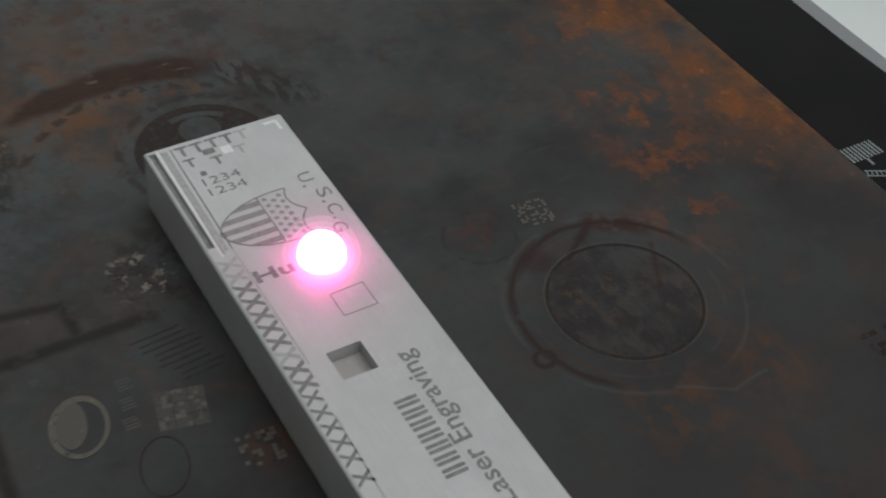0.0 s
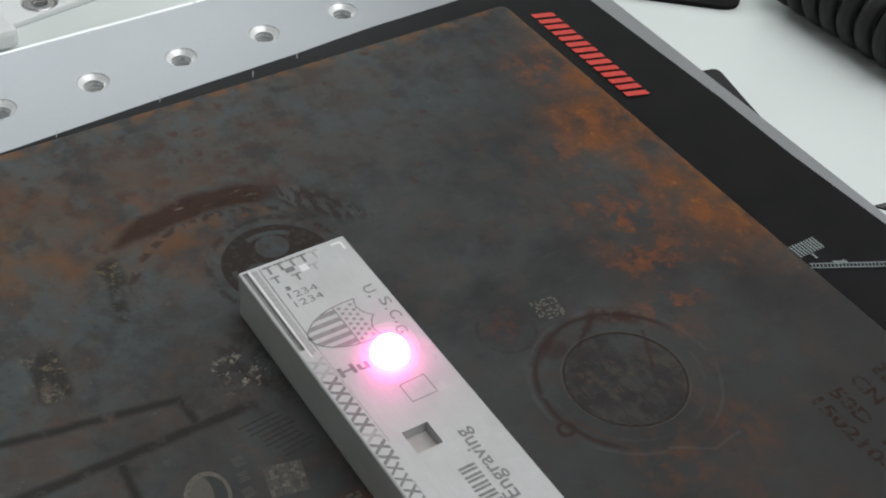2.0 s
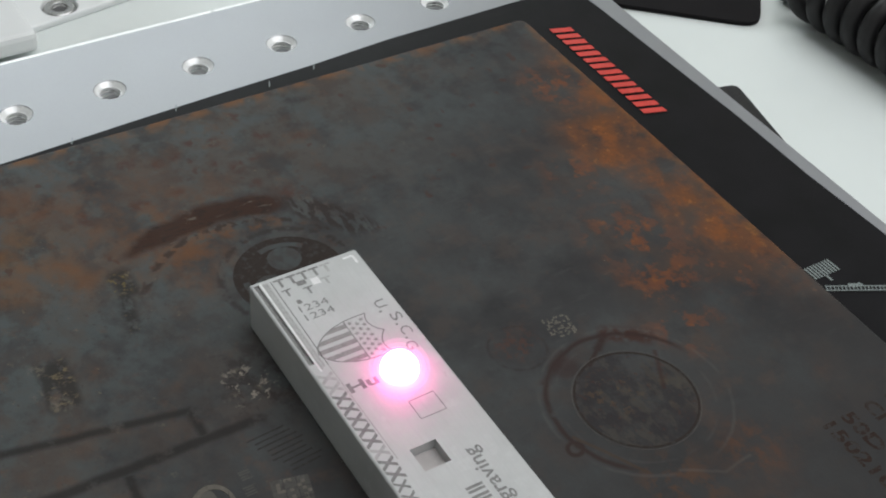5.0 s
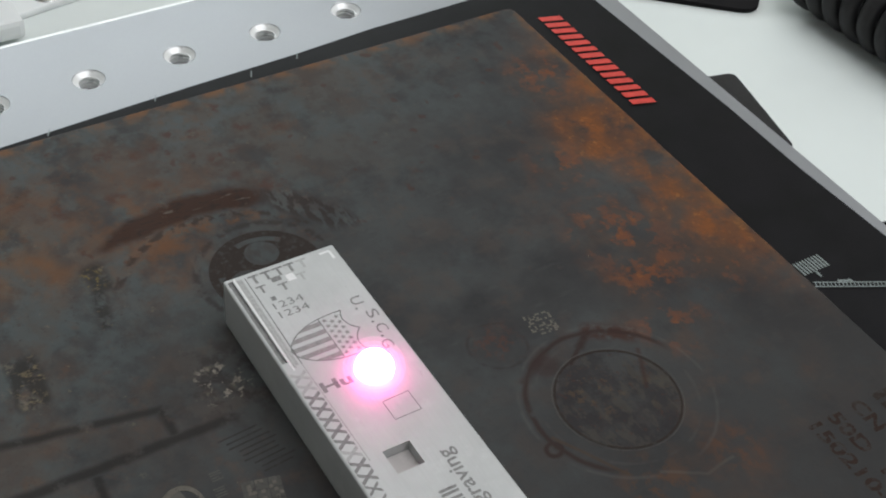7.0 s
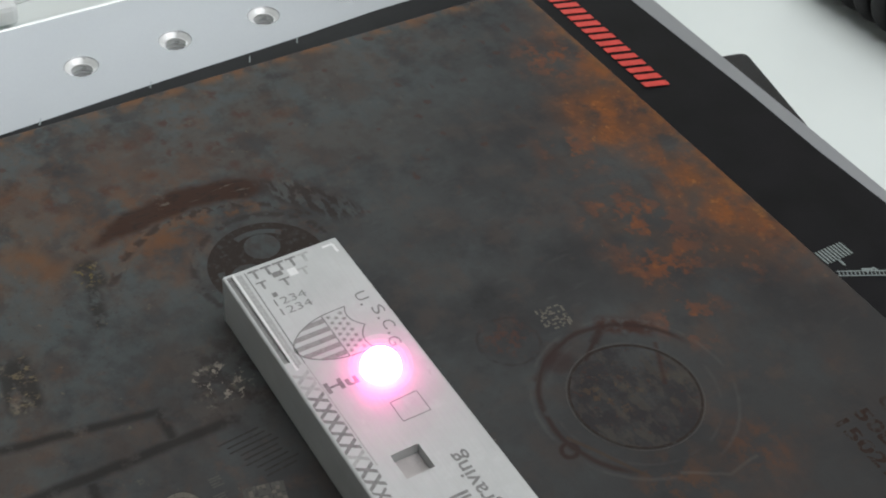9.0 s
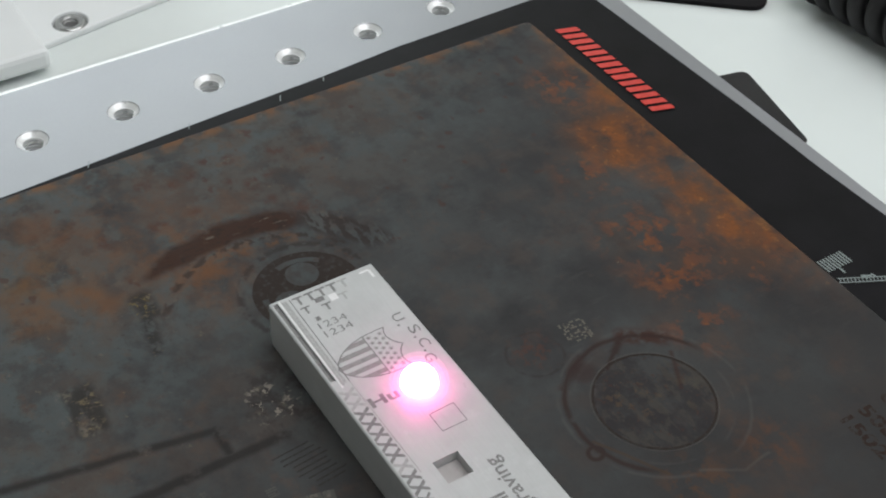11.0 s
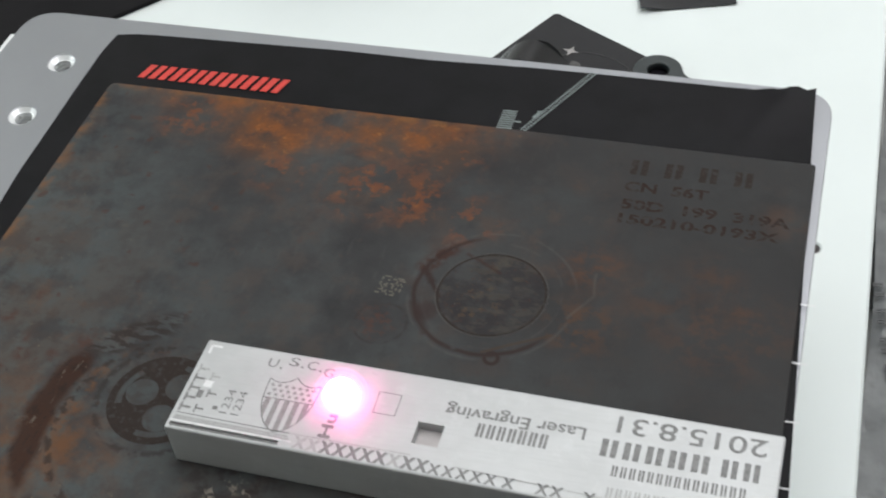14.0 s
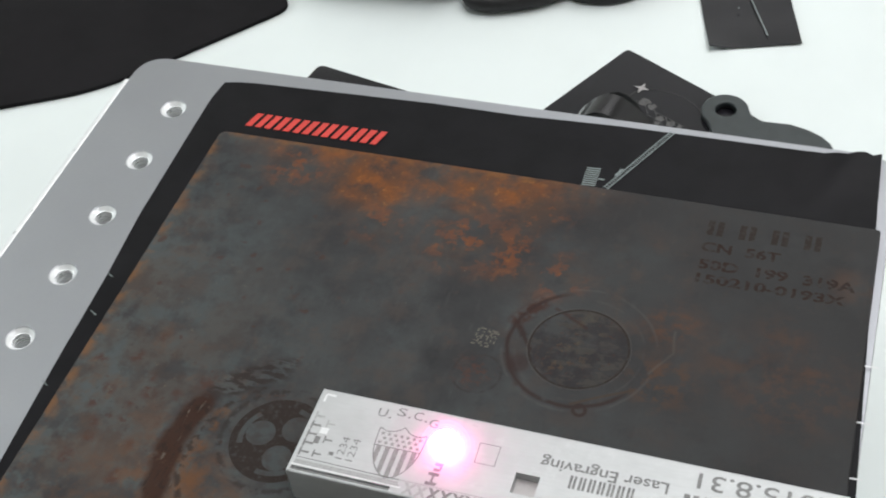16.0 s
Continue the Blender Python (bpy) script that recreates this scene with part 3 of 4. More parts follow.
wall_with_opening()
wall_slab("wall_north", -2.6, 2.2, FLOOR, 2.8, 2.3, 1.96, M_WALL)
# Unseen ceiling opening, added to house the overhead lamp.
SX0, SX1, SY0, SY1 = -0.47, 1.87, -0.52, 1.82
tagged(sheet("ceiling", [[(-2.6, -2.6), (2.8, -2.6), (2.8, 2.3), (-2.6, 2.3)], [(SX0, SY0), (SX1, SY0), (SX1, SY1), (SX0, SY1)]], 1.96, 2.06, M_WALL), "plain white ceiling with an added square skylight opening", "ceiling", kind="structure")
skylight = empty("added_window_1", "square white-framed skylight, unseen, added to carry the overhead light", "window", "structure")
for x0, x1, y0, y1 in ((SX0, SX1, SY0, SY0 + 0.02), (SX0, SX1, SY1 - 0.02, SY1), (SX0, SX0 + 0.02, SY0 + 0.02, SY1 - 0.02), (SX1 - 0.02, SX1, SY0 + 0.02, SY1 - 0.02)):
    part("window_frame", box_bm(x0, y0, 2.0, x1, y1, 2.08), M_GLASS, skylight)

# ---- table ----
table = empty("work_table", "white laminate machine table with a plain straight edge", "table")
table_top = sheet("table_top", [[(-0.75, -0.72), (0.2285, -0.72), (0.2278, -0.15), (0.2165, 0.30), (0.206, 0.75), (-0.75, 0.75)], circle(0.2032, 0.0606, 0.0024, 20)], TABLE - 0.03, TABLE, M_TABLE, table, 0.001)
lathe("bolt_hole", [(0.0024, TABLE - 0.0006), (0.0023, TABLE - 0.008), (0.0001, TABLE - 0.008)], (0.2032, 0.0606), M_POCKET, table_top, 20)
for x in (-0.70, 0.15):
    for y in (-0.66, 0.68):
        part("leg", box_bm(x - 0.025, y - 0.025, FLOOR, x + 0.025, y + 0.025, TABLE - 0.03, 0.003), M_WHITE_METAL, table)

# ---- aluminium work platform ----
platform = empty("work_platform", "flat grey anodised aluminium work platform with a row of threaded holes", "platform")
L0, R0, F0, B0 = -0.0456, 0.2036, 0.0334, -0.30
hole_places = [(-0.0232 + 0.0029 * 0.025 * i, 0.0094 - 0.025 * i) for i in range(12)]
outline = rounded([(L0, B0), (R0 + 0.004, B0), (R0, F0), (L0, F0)], [0.004, 0.004, 0.011, 0.011], 8)
sheet("deck", [outline] + [circle(x, y, 0.0041, 36) for x, y in hole_places], DECK - 0.012, DECK, M_DECK, platform, 0.0002)
profile = [(0.00435, DECK + 0.00002), (0.0042, DECK - 0.0001), (0.0030, DECK - 0.0012)]
for i in range(7):
    z = DECK - 0.0013 - 0.00115 * i
    profile += [(0.00272, z), (0.00272, z - 0.0006), (0.0033, z - 0.0008), (0.0033, z - 0.0010)]
profile += [(0.0027, DECK - 0.0096), (0.0001, DECK - 0.0100)]
first = lathe("threaded_hole", profile, (0, 0), M_THREAD, platform, 36, False)
first.location = (hole_places[0][0], hole_places[0][1], 0)
for x, y in hole_places[1:]:
    ob = new("threaded_hole", first.data)
    ob.parent = platform
    ob.location = (x, y, 0)
part("edge_strip", box_bm(L0 - 0.0022, B0, DECK - 0.011, L0 - 0.0001, F0 - 0.012, DECK - 0.0006, 0.0006), M_THREAD, platform, "bright chamfered edge strip")
part("pedestal", box_bm(0.02, -0.22, TABLE, 0.14, -0.05, DECK - 0.012, 0.002), M_DECK, platform)

# ---- black printed card under the sheet ----
card = empty("printed_card", "black printed card with red lettering blocks, lying on the platform", "card")


def thicken(ob, thickness, angle=35):
    """Gives a sheet its thickness and smooth faces with crisp rims."""
    m = ob.modifiers.new("thick", "SOLIDIFY")
    m.thickness, m.offset = thickness, -1
    done = bpy.data.meshes.new_from_object(ob.evaluated_get(bpy.context.evaluated_depsgraph_get()))
    ob.modifiers.clear()
    ob.data = done
    for f in done.polygons:
        f.use_smooth = True
    done.set_sharp_from_angle(angle=radians(angle))
    return ob


FAR_EDGE = ((-0.0115, 0.0246), (-0.006, 0.0258), (0.0, 0.0264), (0.033, 0.0276), (0.062, 0.0286), (0.090, 0.0284), (0.104, 0.0290), (0.122, 0.0298), (0.150, 0.0302), (0.184, 0.0304), (0.200, 0.0308))
LEFT_EDGE = ((-0.27, -0.0010), (-0.152, -0.0043), (-0.092, -0.0080), (-0.063, -0.0092), (-0.038, -0.0112), (0.0, -0.0121), (0.0165, -0.0124), (0.0246, -0.0113))


def along(at, table):
    """Straight-line reading of a two-column table."""
    if at <= table[0][0]:
        return table[0][1]
    for (a, p), (b, q) in zip(table, table[1:]):
        if at <= b:
            return p + (q - p) * (at - a) / (b - a)
    return table[-1][1]


def card_sheet():
    near = -0.27
    rows, cols = 90, 90
    verts, faces = [], []
    for j in range(rows + 1):
        v = j / rows
        for i in range(cols + 1):
            u = i / cols
            rough_x = -0.011 + u * 0.212
            y = near + v * (along(rough_x, FAR_EDGE) - near)
            left = along(y, LEFT_EDGE)
            right = 0.2072 - 0.0085 * max(0, (y + 0.12) / 0.15)
            x = left + u * (right - left)
            wave = 0.00004 * math.sin(y * 110 + 1.2) + 0.00005 * math.sin(x * 55 + 2)
            lift = 0.0
            if y > 0.004:
                lift += 0.0001 * ((y - 0.004) / 0.027) ** 2
            corner = max(0.0, 1 - math.hypot(x - 0.199, y - 0.033) / 0.022)
            lift += 0.0026 * corner ** 1.6
            if corner > 0:
                lift += 0.0008 * math.sin((x - y) * 900) * corner
            # soft crease that runs down from the curled corner
            crease = x - 0.1835 - 0.42 * (y - 0.011)
            lift += 0.0007 * math.exp(-(crease / 0.0035) ** 2) * min(1.0, max(0.0, (y - 0.003) / 0.012))
            verts.append((x, y, CARD + max(wave + lift, -0.00025)))
    for j in range(rows):
        for i in range(cols):
            a = j * (cols + 1) + i
            faces.append((a, a + 1, a + cols + 2, a + cols + 1))
    ob = mesh_object("card_sheet", verts, faces, M_CARD, card)
    return thicken(ob, 0.00032)


card_sheet()
Z = CARD + 0.0002
bars("red_logo_block", 0.0045, 0.0059, 0.0505, 0.0122, Z + 0.0001, 7, M_RED, card, slant=0.30, gap=0.16)
bars("red_small_print", 0.030, -0.0012, 0.052, 0.0012, Z, 5, M_RED, card, slant=0.2, gap=0.25, notch=False)


def strip(name, a, b, half, z, material, parent, lift=0.0):
    a, b = Vector(a), Vector(b)
    d = (b - a).normalized() * half
    e = Vector((-d.y, d.x))
    return mesh_object(name, [(*(a + e), z), (*(a - e), z), (*(b - e), z + lift), (*(b + e), z + lift)], [(0, 1, 2, 3)], material, parent)


a, b = Vector((0.1234, 0.0022)), Vector((0.1376, 0.0299))
side = Vector((b - a).normalized().yx) * 0.0007
side.x = -side.x
for k in (-1, 1):
    strip("printed_line", a + side * k, b + side * k, 0.00016, Z + 0.0001, M_GREY_PRINT, card, 0.0002)
for i in range(34):
    c = a.lerp(b, (i + 0.5) / 34)
    strip("printed_dash", c - side * 0.85, c + side * 0.85, 0.00012, Z + 0.0001 + 0.0002 * i / 34, M_GREY_PRINT, card)
for i in range(9):
    y = 0.0024 + 0.0009 * i
    strip("printed_bar", (0.1160, y), (0.1202, y + 0.0002), 0.00024, Z + 0.0001, M_GREY_PRINT, card)
strip("printed_bar", (0.1202, 0.0056), (0.1222, 0.0056), 0.0003, Z + 0.0001, M_GREY_PRINT, card)
for p, q in (((0.1252, 0.0086), (0.1262, 0.0104)), ((0.1248, 0.0082), (0.1264, 0.0088)), ((0.1256, 0.0106), (0.1268, 0.0110))):
    strip("printed_fleck", p, q, 0.0003, Z + 0.0001, M_GREY_PRINT, card)
for y in (-0.0470, -0.0651, -0.0819, -0.0995, -0.1170):
    strip("white_tick", (0.2028, y), (0.2062, y + 0.0001), 0.00022, CARD + 0.0003, M_WHITE_PAPER, card)
for x, y in ((-0.0056, -0.1316), (-0.0074, -0.1032), (-0.0063, -0.0771), (-0.0085, -0.0627)):
    strip("pale_nick", (x - 0.0008, y), (x + 0.0016, y - 0.0012), 0.00014, CARD + 0.0003, M_GREY_PRINT, card)

# ---- rusty steel sheet with test marks ----
plate = empty("steel_sheet", "rusty dark mill-scale steel sheet covered in laser test marks", "metal sheet")
sheet("sheet_body", [rounded([(-0.0006, 0), (-0.0010, -0.26), (0.2065, -0.26), (0.2016, 0)], [0.0025, 0.002, 0.002, 0.001])], PLATE - 0.0021, PLATE, M_STEEL, plate, 0.0003)
UP = PLATE + 0.00004
wheel = (0.0646, -0.1070)
wheel_loops = [circle(*wheel, 0.0094, 48)] + [circle(wheel[0] + 0.0055 * math.cos(radians(a)), wheel[1] + 0.0055 * math.sin(radians(a)), 0.0039, 28) for a in (168, 51, -71)]
sheet("wheel_print", wheel_loops, PLATE, UP, M_MARK_DARK, plate, 0, "dark burnt wheel print")
sheet("wheel_rim_print", [circle(*wheel, 0.0128, 56), circle(*wheel, 0.0109, 56)], PLATE, UP, M_MARK_DARK, plate, 0, "dark burnt rim print")
for a in (48, 168, 288):
    arc_loop = [(wheel[0] + r * math.cos(radians(a + d)), wheel[1] + r * math.sin(radians(a + d))) for r, ds in ((0.0109, range(30, 91, 6)), (0.0094, range(90, 29, -6))) for d in ds]
    sheet("wheel_arc_print", [arc_loop], PLATE, UP, M_MARK_DARK, plate)
sheet("ring_print", [circle(0.1313, -0.0600, 0.0138, 60), circle(0.1313, -0.0600, 0.01365, 60)], PLATE, UP, M_MARK_GREY, plate)
sheet("ring_print", [circle(0.1313, -0.0600, 0.0134, 60), circle(0.1313, -0.0600, 0.0129, 60)], PLATE, UP, M_MARK_DARK, plate)


def oval(cx, cy, a, b, turn, n=44):
    c, s = math.cos(radians(turn)), math.sin(radians(turn))
    return [(cx + a * math.cos(q) * c - b * math.sin(q) * s, cy + a * math.cos(q) * s + b * math.sin(q) * c) for q in [2 * math.pi * i / n for i in range(n)]]


sheet("etched_ring", [oval(0.1159, -0.1489, 0.0060, 0.0045, -18), oval(0.1161, -0.1488, 0.0050, 0.0036, -18)], PLATE, PLATE + 0.0001, M_MARK_PALE, plate, 0, "pale etched ring")
sheet("etched_disc", [oval(0.1150, -0.1499, 0.0047, 0.0024, -14)], PLATE, PLATE + 0.00008, M_MARK_OVAL, plate, 0, "grey etched oval")
sheet("ring_print", [oval(0.1284, -0.1404, 0.0056, 0.0037, -18), oval(0.1284, -0.1404, 0.0053, 0.0034, -18)], PLATE, UP, M_MARK_DARK, plate)


def mosaic(name, centre, along, size, cells, fill, seed, material, lift=0.0):
    """A square patch of small etched cells."""
    pick = random.Random(seed)
    o, d = Vector(centre), Vector(along).normalized()
    e = Vector((-d.y, d.x))
    s = size / cells
    verts, faces = [], []
    for i in range(cells):
        for j in range(cells):
            if pick.random() < fill:
                c = o + d * ((i + 0.5) * s - size / 2) + e * ((j + 0.5) * s - size / 2)
                k = len(verts)
                for p, q in ((-1, -1), (1, -1), (1, 1), (-1, 1)):
                    v = c + d * (p * s * 0.47) + e * (q * s * 0.47)
                    verts.append((v.x, v.y, UP + lift))
                faces.append((k, k + 1, k + 2, k + 3))
    return tagged(mesh_object(name, verts, faces, material, plate), kind="stuff")


mosaic("etched_patch", (0.1063, -0.0622), (5.3, -0.6), 0.0062, 11, 0.5, 3, M_MARK_PALE)
mosaic("etched_patch", (0.1194, -0.1341), (8.0, -1.9), 0.0078, 3, 1.1, 5, M_MARK_GREY)
mosaic("etched_patch", (0.1194, -0.1341), (8.0, -1.9), 0.0074, 9, 0.3, 6, M_MARK_PALE, 0.00006)
mosaic("etched_patch", (0.1317, -0.1267), (8.0, -0.6), 0.0062, 8, 0.32, 8, M_MARK_PALE)
hatch = random.Random(21)
for i in range(9):
    x, y = 0.1040 + 0.0013 * i, -0.1362 + 0.0006 * i + hatch.uniform(-0.0008, 0.0008)
    strip("burnt_hatch", (x, y), (x - 0.0006, y + 0.0085 + hatch.uniform(-0.002, 0.001)), 0.00022, UP, M_MARK_FAINT, plate)
for i in range(3):
    x, y = 0.1100 + i * 0.0038, -0.1403 - i * 0.0008
    bars("unreadable_print", x, y - 0.0011, x + 0.0026, y + 0.0012, PLATE, 2, M_MARK_GREY, plate)
bars("burnt_logo_block", 0.1556, -0.0120, 0.1912, -0.0064, PLATE, 4, M_MARK_DARK, plate, gap=0.5)
lettering("burnt_writing", "CN  56T", 0.1552, -0.0184, 0.1767, -0.0147, PLATE, 0, M_MARK_BROWN, plate, bold=0.028)
lettering("burnt_writing", "50D  199  319A", 0.1556, -0.0250, 0.1976, -0.0213, PLATE, 0, M_MARK_BROWN, plate, bold=0.028)
lettering("burnt_writing", "150210-0193X", 0.1559, -0.0302, 0.1956, -0.0267, PLATE, 0, M_MARK_BROWN, plate, bold=0.028)

# ---- aluminium sample bar ----
bar = empty("sample_bar", "rectangular bright aluminium sample bar with engraved test patterns", "metal bar")
BX, BY, BL, BW = 0.0753, -0.1221, 0.1287, 0.0253


def bar_body():
    bm = box_bm(BX, BY, 0.0001, BX + BL, BY + BW, BAR, 0.0005, 2)
    me = bpy.data.meshes.new("bar_body")
    bm.to_mesh(me)
    bm.free()
    ob = hang("bar_body", me, M_BAR, bar)
    cuts = bmesh.new()
    for c in ((0.1292, -0.1148, BAR - 0.0025, 0.1350, -0.1091, BAR + 0.01),
              (0.0762, -0.12145, BAR - 0.0007, 0.1015, -0.1203, BAR + 0.01),
              (0.1830, -0.12150, BAR - 0.0005, 0.2030, -0.1208, BAR + 0.01)):
        piece = box_bm(*c)
        tmp = bpy.data.meshes.new("tmp")
        piece.to_mesh(tmp)
        piece.free()
        cuts.from_mesh(tmp)
        bpy.data.meshes.remove(tmp)
    cme = bpy.data.meshes.new("cutter")
    cuts.to_mesh(cme)
    cuts.free()
    cutter = new("cutter", cme)
    m = ob.modifiers.new("cut", "BOOLEAN")
    m.operation, m.object, m.solver = "DIFFERENCE", cutter, "EXACT"
    dg = bpy.context.evaluated_depsgraph_get()
    done = bpy.data.meshes.new_from_object(ob.evaluated_get(dg))
    ob.modifiers.clear()
    ob.data = done
    done.materials.clear()
    done.materials.append(M_BAR)
    bpy.data.objects.remove(cutter)
    return ob


bar_body()
sheet("pocket_floor", [[(0.1293, -0.1147), (0.1349, -0.1147), (0.1349, -0.1092), (0.1293, -0.1092)]], BAR - 0.0025, BAR - 0.0024, M_POCKET, bar)
sheet("groove_floor", [[(0.0764, -0.12140), (0.1013, -0.12140), (0.1013, -0.12035), (0.0764, -0.12035)]], BAR - 0.0007, BAR - 0.0006, M_ENGRAVE, bar)
strip("scribed_line", (0.0765, -0.1193), (0.1035, -0.1196), 0.00028, BAR + 0.00005, M_FAINT, bar)
strip("bright_scribe", (0.0760, -0.1199), (0.1040, -0.1200), 0.00022, BAR + 0.00005, M_WHITEMARK, bar)
strip("scribed_line", (0.0765, -0.1177), (0.1030, -0.1180), 0.00012, BAR + 0.00005, M_ENGRAVE, bar)
strip("scribed_line", (0.0765, -0.1187), (0.1030, -0.1189), 0.00030, BAR + 0.00004, M_FAINT, bar)
strip("scribed_line", (0.1030, -0.1180), (0.1300, -0.1178), 0.00014, BAR + 0.00005, M_FAINT, bar)
strip("scribed_line", (0.1400, -0.1188), (0.2030, -0.1206), 0.00014, BAR + 0.00005, M_FAINT, bar)
crosses = [0.1045 + 0.0030 * i for i in range(15)] + [0.1502, 0.1572, 0.1602, 0.1668]
for i, x in enumerate(crosses):
    tall = 0.0032 if i < 10 else 0.0026
    lettering("engraved_cross", "X", x, -0.1215, x + (0.0031 if i < 10 else 0.0027), -0.1215 + tall, BAR, 0, M_FAINT if i in (0, 1, 7) else M_ENGRAVE, bar, bold=0.055 if i < 10 else 0.035)
for i in range(5):
    y = -0.1172 + 0.0027 * i
    lettering("engraved_letter", "T", 0.0765, y, 0.0791, y + 0.0024, BAR, 90, M_ENGRAVE if i < 4 else M_FAINT, bar, bold=0.03)
strip("frosted_tick", (0.0770, -0.1008), (0.0770, -0.0985), 0.0003, BAR + 0.00005, M_WHITEMARK, bar)
strip("frosted_tick", (0.0770, -0.0985), (0.0795, -0.0985), 0.0003, BAR + 0.00005, M_WHITEMARK, bar)
for i, (x, y) in enumerate(((0.0800, -0.1170), (0.0812, -0.1126), (0.0802, -0.1080))):
    lettering("engraved_letter", "T", x, y, x + 0.0022, y + 0.0022, BAR, 90, M_ENGRAVE if i != 2 else M_FAINT, bar, bold=0.02)
strip("engraved_block", (0.0796, -0.1131), (0.0796, -0.1110), 0.0007, BAR + 0.00006, M_ENGRAVE, bar)
strip("frosted_block", (0.0804, -0.1100), (0.0804, -0.1082), 0.0010, BAR + 0.00004, M_WHITEMARK, bar)
strip("engraved_block", (0.0845, -0.1155), (0.0845, -0.1145), 0.0006, BAR + 0.00006, M_ENGRAVE, bar)
lettering("engraved_digits", "1234", 0.0857, -0.1160, 0.0876, -0.1095, BAR, 90, M_ENGRAVE, bar, bold=-0.005)
lettering("engraved_digits", "1234", 0.0884, -0.1160, 0.0903, -0.1095, BAR, 90, M_ENGRAVE, bar, bold=-0.005)
for text, x, y in (("U", 0.0915, -0.1016), ("S", 0.0962, -0.1004), ("C", 0.1005, -0.1006), ("G", 0.1048, -0.1018)):
    lettering("engraved_letter", text, x, y, x + 0.0023, y + 0.0024, BAR, 0, M_ENGRAVE, bar)
    strip("engraved_dot", (x + 0.0030, y + 0.0001), (x + 0.0035, y + 0.0001), 0.00025, BAR + 0.00005, M_ENGRAVE, bar)


def shield():
    """An outlined shield, striped below and starred above."""
    cx, tip = 0.0996, -0.1184
    side_line = ((0.0, 0.0), (0.0004, 0.0011), (0.0010, 0.0021), (0.0020, 0.0031), (0.0034, 0.0041), (0.0058, 0.0052), (0.0085, 0.0058), (0.0112, 0.0060), (0.0138, 0.0060))

    def half_width(y):
        up = y - tip
        for (a0, w0), (a1, w1) in zip(side_line, side_line[1:]):
            if up <= a1:
                return w0 + (w1 - w0) * max(0.0, up - a0) / (a1 - a0)
        return 0.0060

    right = [(cx + w, tip + up) for up, w in side_line]
    top = [(cx + x, tip + up) for x, up in ((0.0048, 0.0132), (0.0036, 0.0130), (0.0022, 0.0133), (0.0010, 0.0140), (0.0, 0.0150), (-0.0010, 0.0140), (-0.0022, 0.0133), (-0.0036, 0.0130), (-0.0048, 0.0132))]
    left = [(cx - w, tip + up) for up, w in reversed(side_line[1:])]
    outer = right + top + left
    verts, faces = [], []
    for p, q in zip(outer, outer[1:] + outer[:1]):
        p, q = Vector(p), Vector(q)
        d = (q - p).normalized() * 0.00013
        e = Vector((-d.y, d.x))
        k = len(verts)
        verts += [(*(p + e), BAR + 0.00004), (*(p - e), BAR + 0.00004), (*(q - e), BAR + 0.00004), (*(q + e), BAR + 0.00004)]
        faces.append((k, k + 1, k + 2, k + 3))
    badge = mesh_object("engraved_shield", verts, faces, M_ENGRAVE, bar)
    band = tip + 0.0086
    for i in range(5):
        x = (i - 2) * 0.00225
        lows = []
        for w in (x - 0.0006, x + 0.0006):
            lows.append(next((tip + k * 0.0001 for k in range(84) if half_width(tip + k * 0.0001) > abs(w) + 0.0001), band - 0.0004))
        mesh_object("shield_stripe", [(cx + x - 0.0006, lows[0], BAR + 0.00005), (cx + x + 0.0006, lows[1], BAR + 0.00005), (cx + x + 0.0006, band, BAR + 0.00005), (cx + x - 0.0006, band, BAR + 0.00005)], [(0, 1, 2, 3)], M_HALF, badge)
    strip("shield_band", (cx - 0.0058, band), (cx + 0.0058, band), 0.00012, BAR + 0.00006, M_ENGRAVE, badge)
    for r in range(3):
        for i in range(7):
            x, y = (i - 3) * 0.0016 + (0.0008 if r % 2 else 0), band + 0.0010 + 0.0013 * r
            if abs(x) < half_width(y) - 0.0009:
                mesh_object("shield_star", [(cx + x + (0.00068 if k % 2 else 0.00028) * math.cos(k * math.pi / 5), y + (0.00068 if k % 2 else 0.00028) * math.sin(k * math.pi / 5), BAR + 0.00005) for k in range(10)], [tuple(range(10))], M_HALF, badge)


shield()
lettering("engraved_letters", "Hu", 0.1092, -0.1176, 0.1119, -0.1112, BAR, 90, M_ENGRAVE, bar, bold=0.03)
for p, q in (((0.1188, -0.1089), (0.1237, -0.1089)), ((0.1237, -0.1089), (0.1237, -0.1032)), ((0.1237, -0.1032), (0.1186, -0.1032)), ((0.1186, -0.1032), (0.1188, -0.1089))):
    strip("scribed_square", p, q, 0.00009, BAR + 0.00005, M_ENGRAVE, bar)
lettering("engraved_writing", "Laser Engraving", 0.1340, -0.1065, 0.1642, -0.1024, BAR, 180, M_ENGRAVE, bar, bold=0.012)
bars("engraved_maker_block", 0.1418, -0.1104, 0.1576, -0.1068, BAR, 7, M_ENGRAVE, bar, gap=0.3)
lettering("engraved_date", "2015.8.31", 0.1702, -0.1032, 0.2008, -0.0988, BAR, 180, M_ENGRAVE, bar, bold=0.006)
bars("engraved_logo_block", 0.1680, -0.1096, 0.1912, -0.1052, BAR, 5, M_ENGRAVE, bar, gap=0.28)
bars("engraved_logo_block", 0.1925, -0.1096, 0.2012, -0.1052, BAR, 2, M_ENGRAVE, bar, gap=0.28)
bars("engraved_maker_line", 0.1712, -0.1141, 0.1985, -0.1114, BAR, 15, M_ENGRAVE, bar, gap=0.35)
bars("engraved_maker_line", 0.1712, -0.1194, 0.1990, -0.1168, BAR, 15, M_FAINT, bar, gap=0.35)

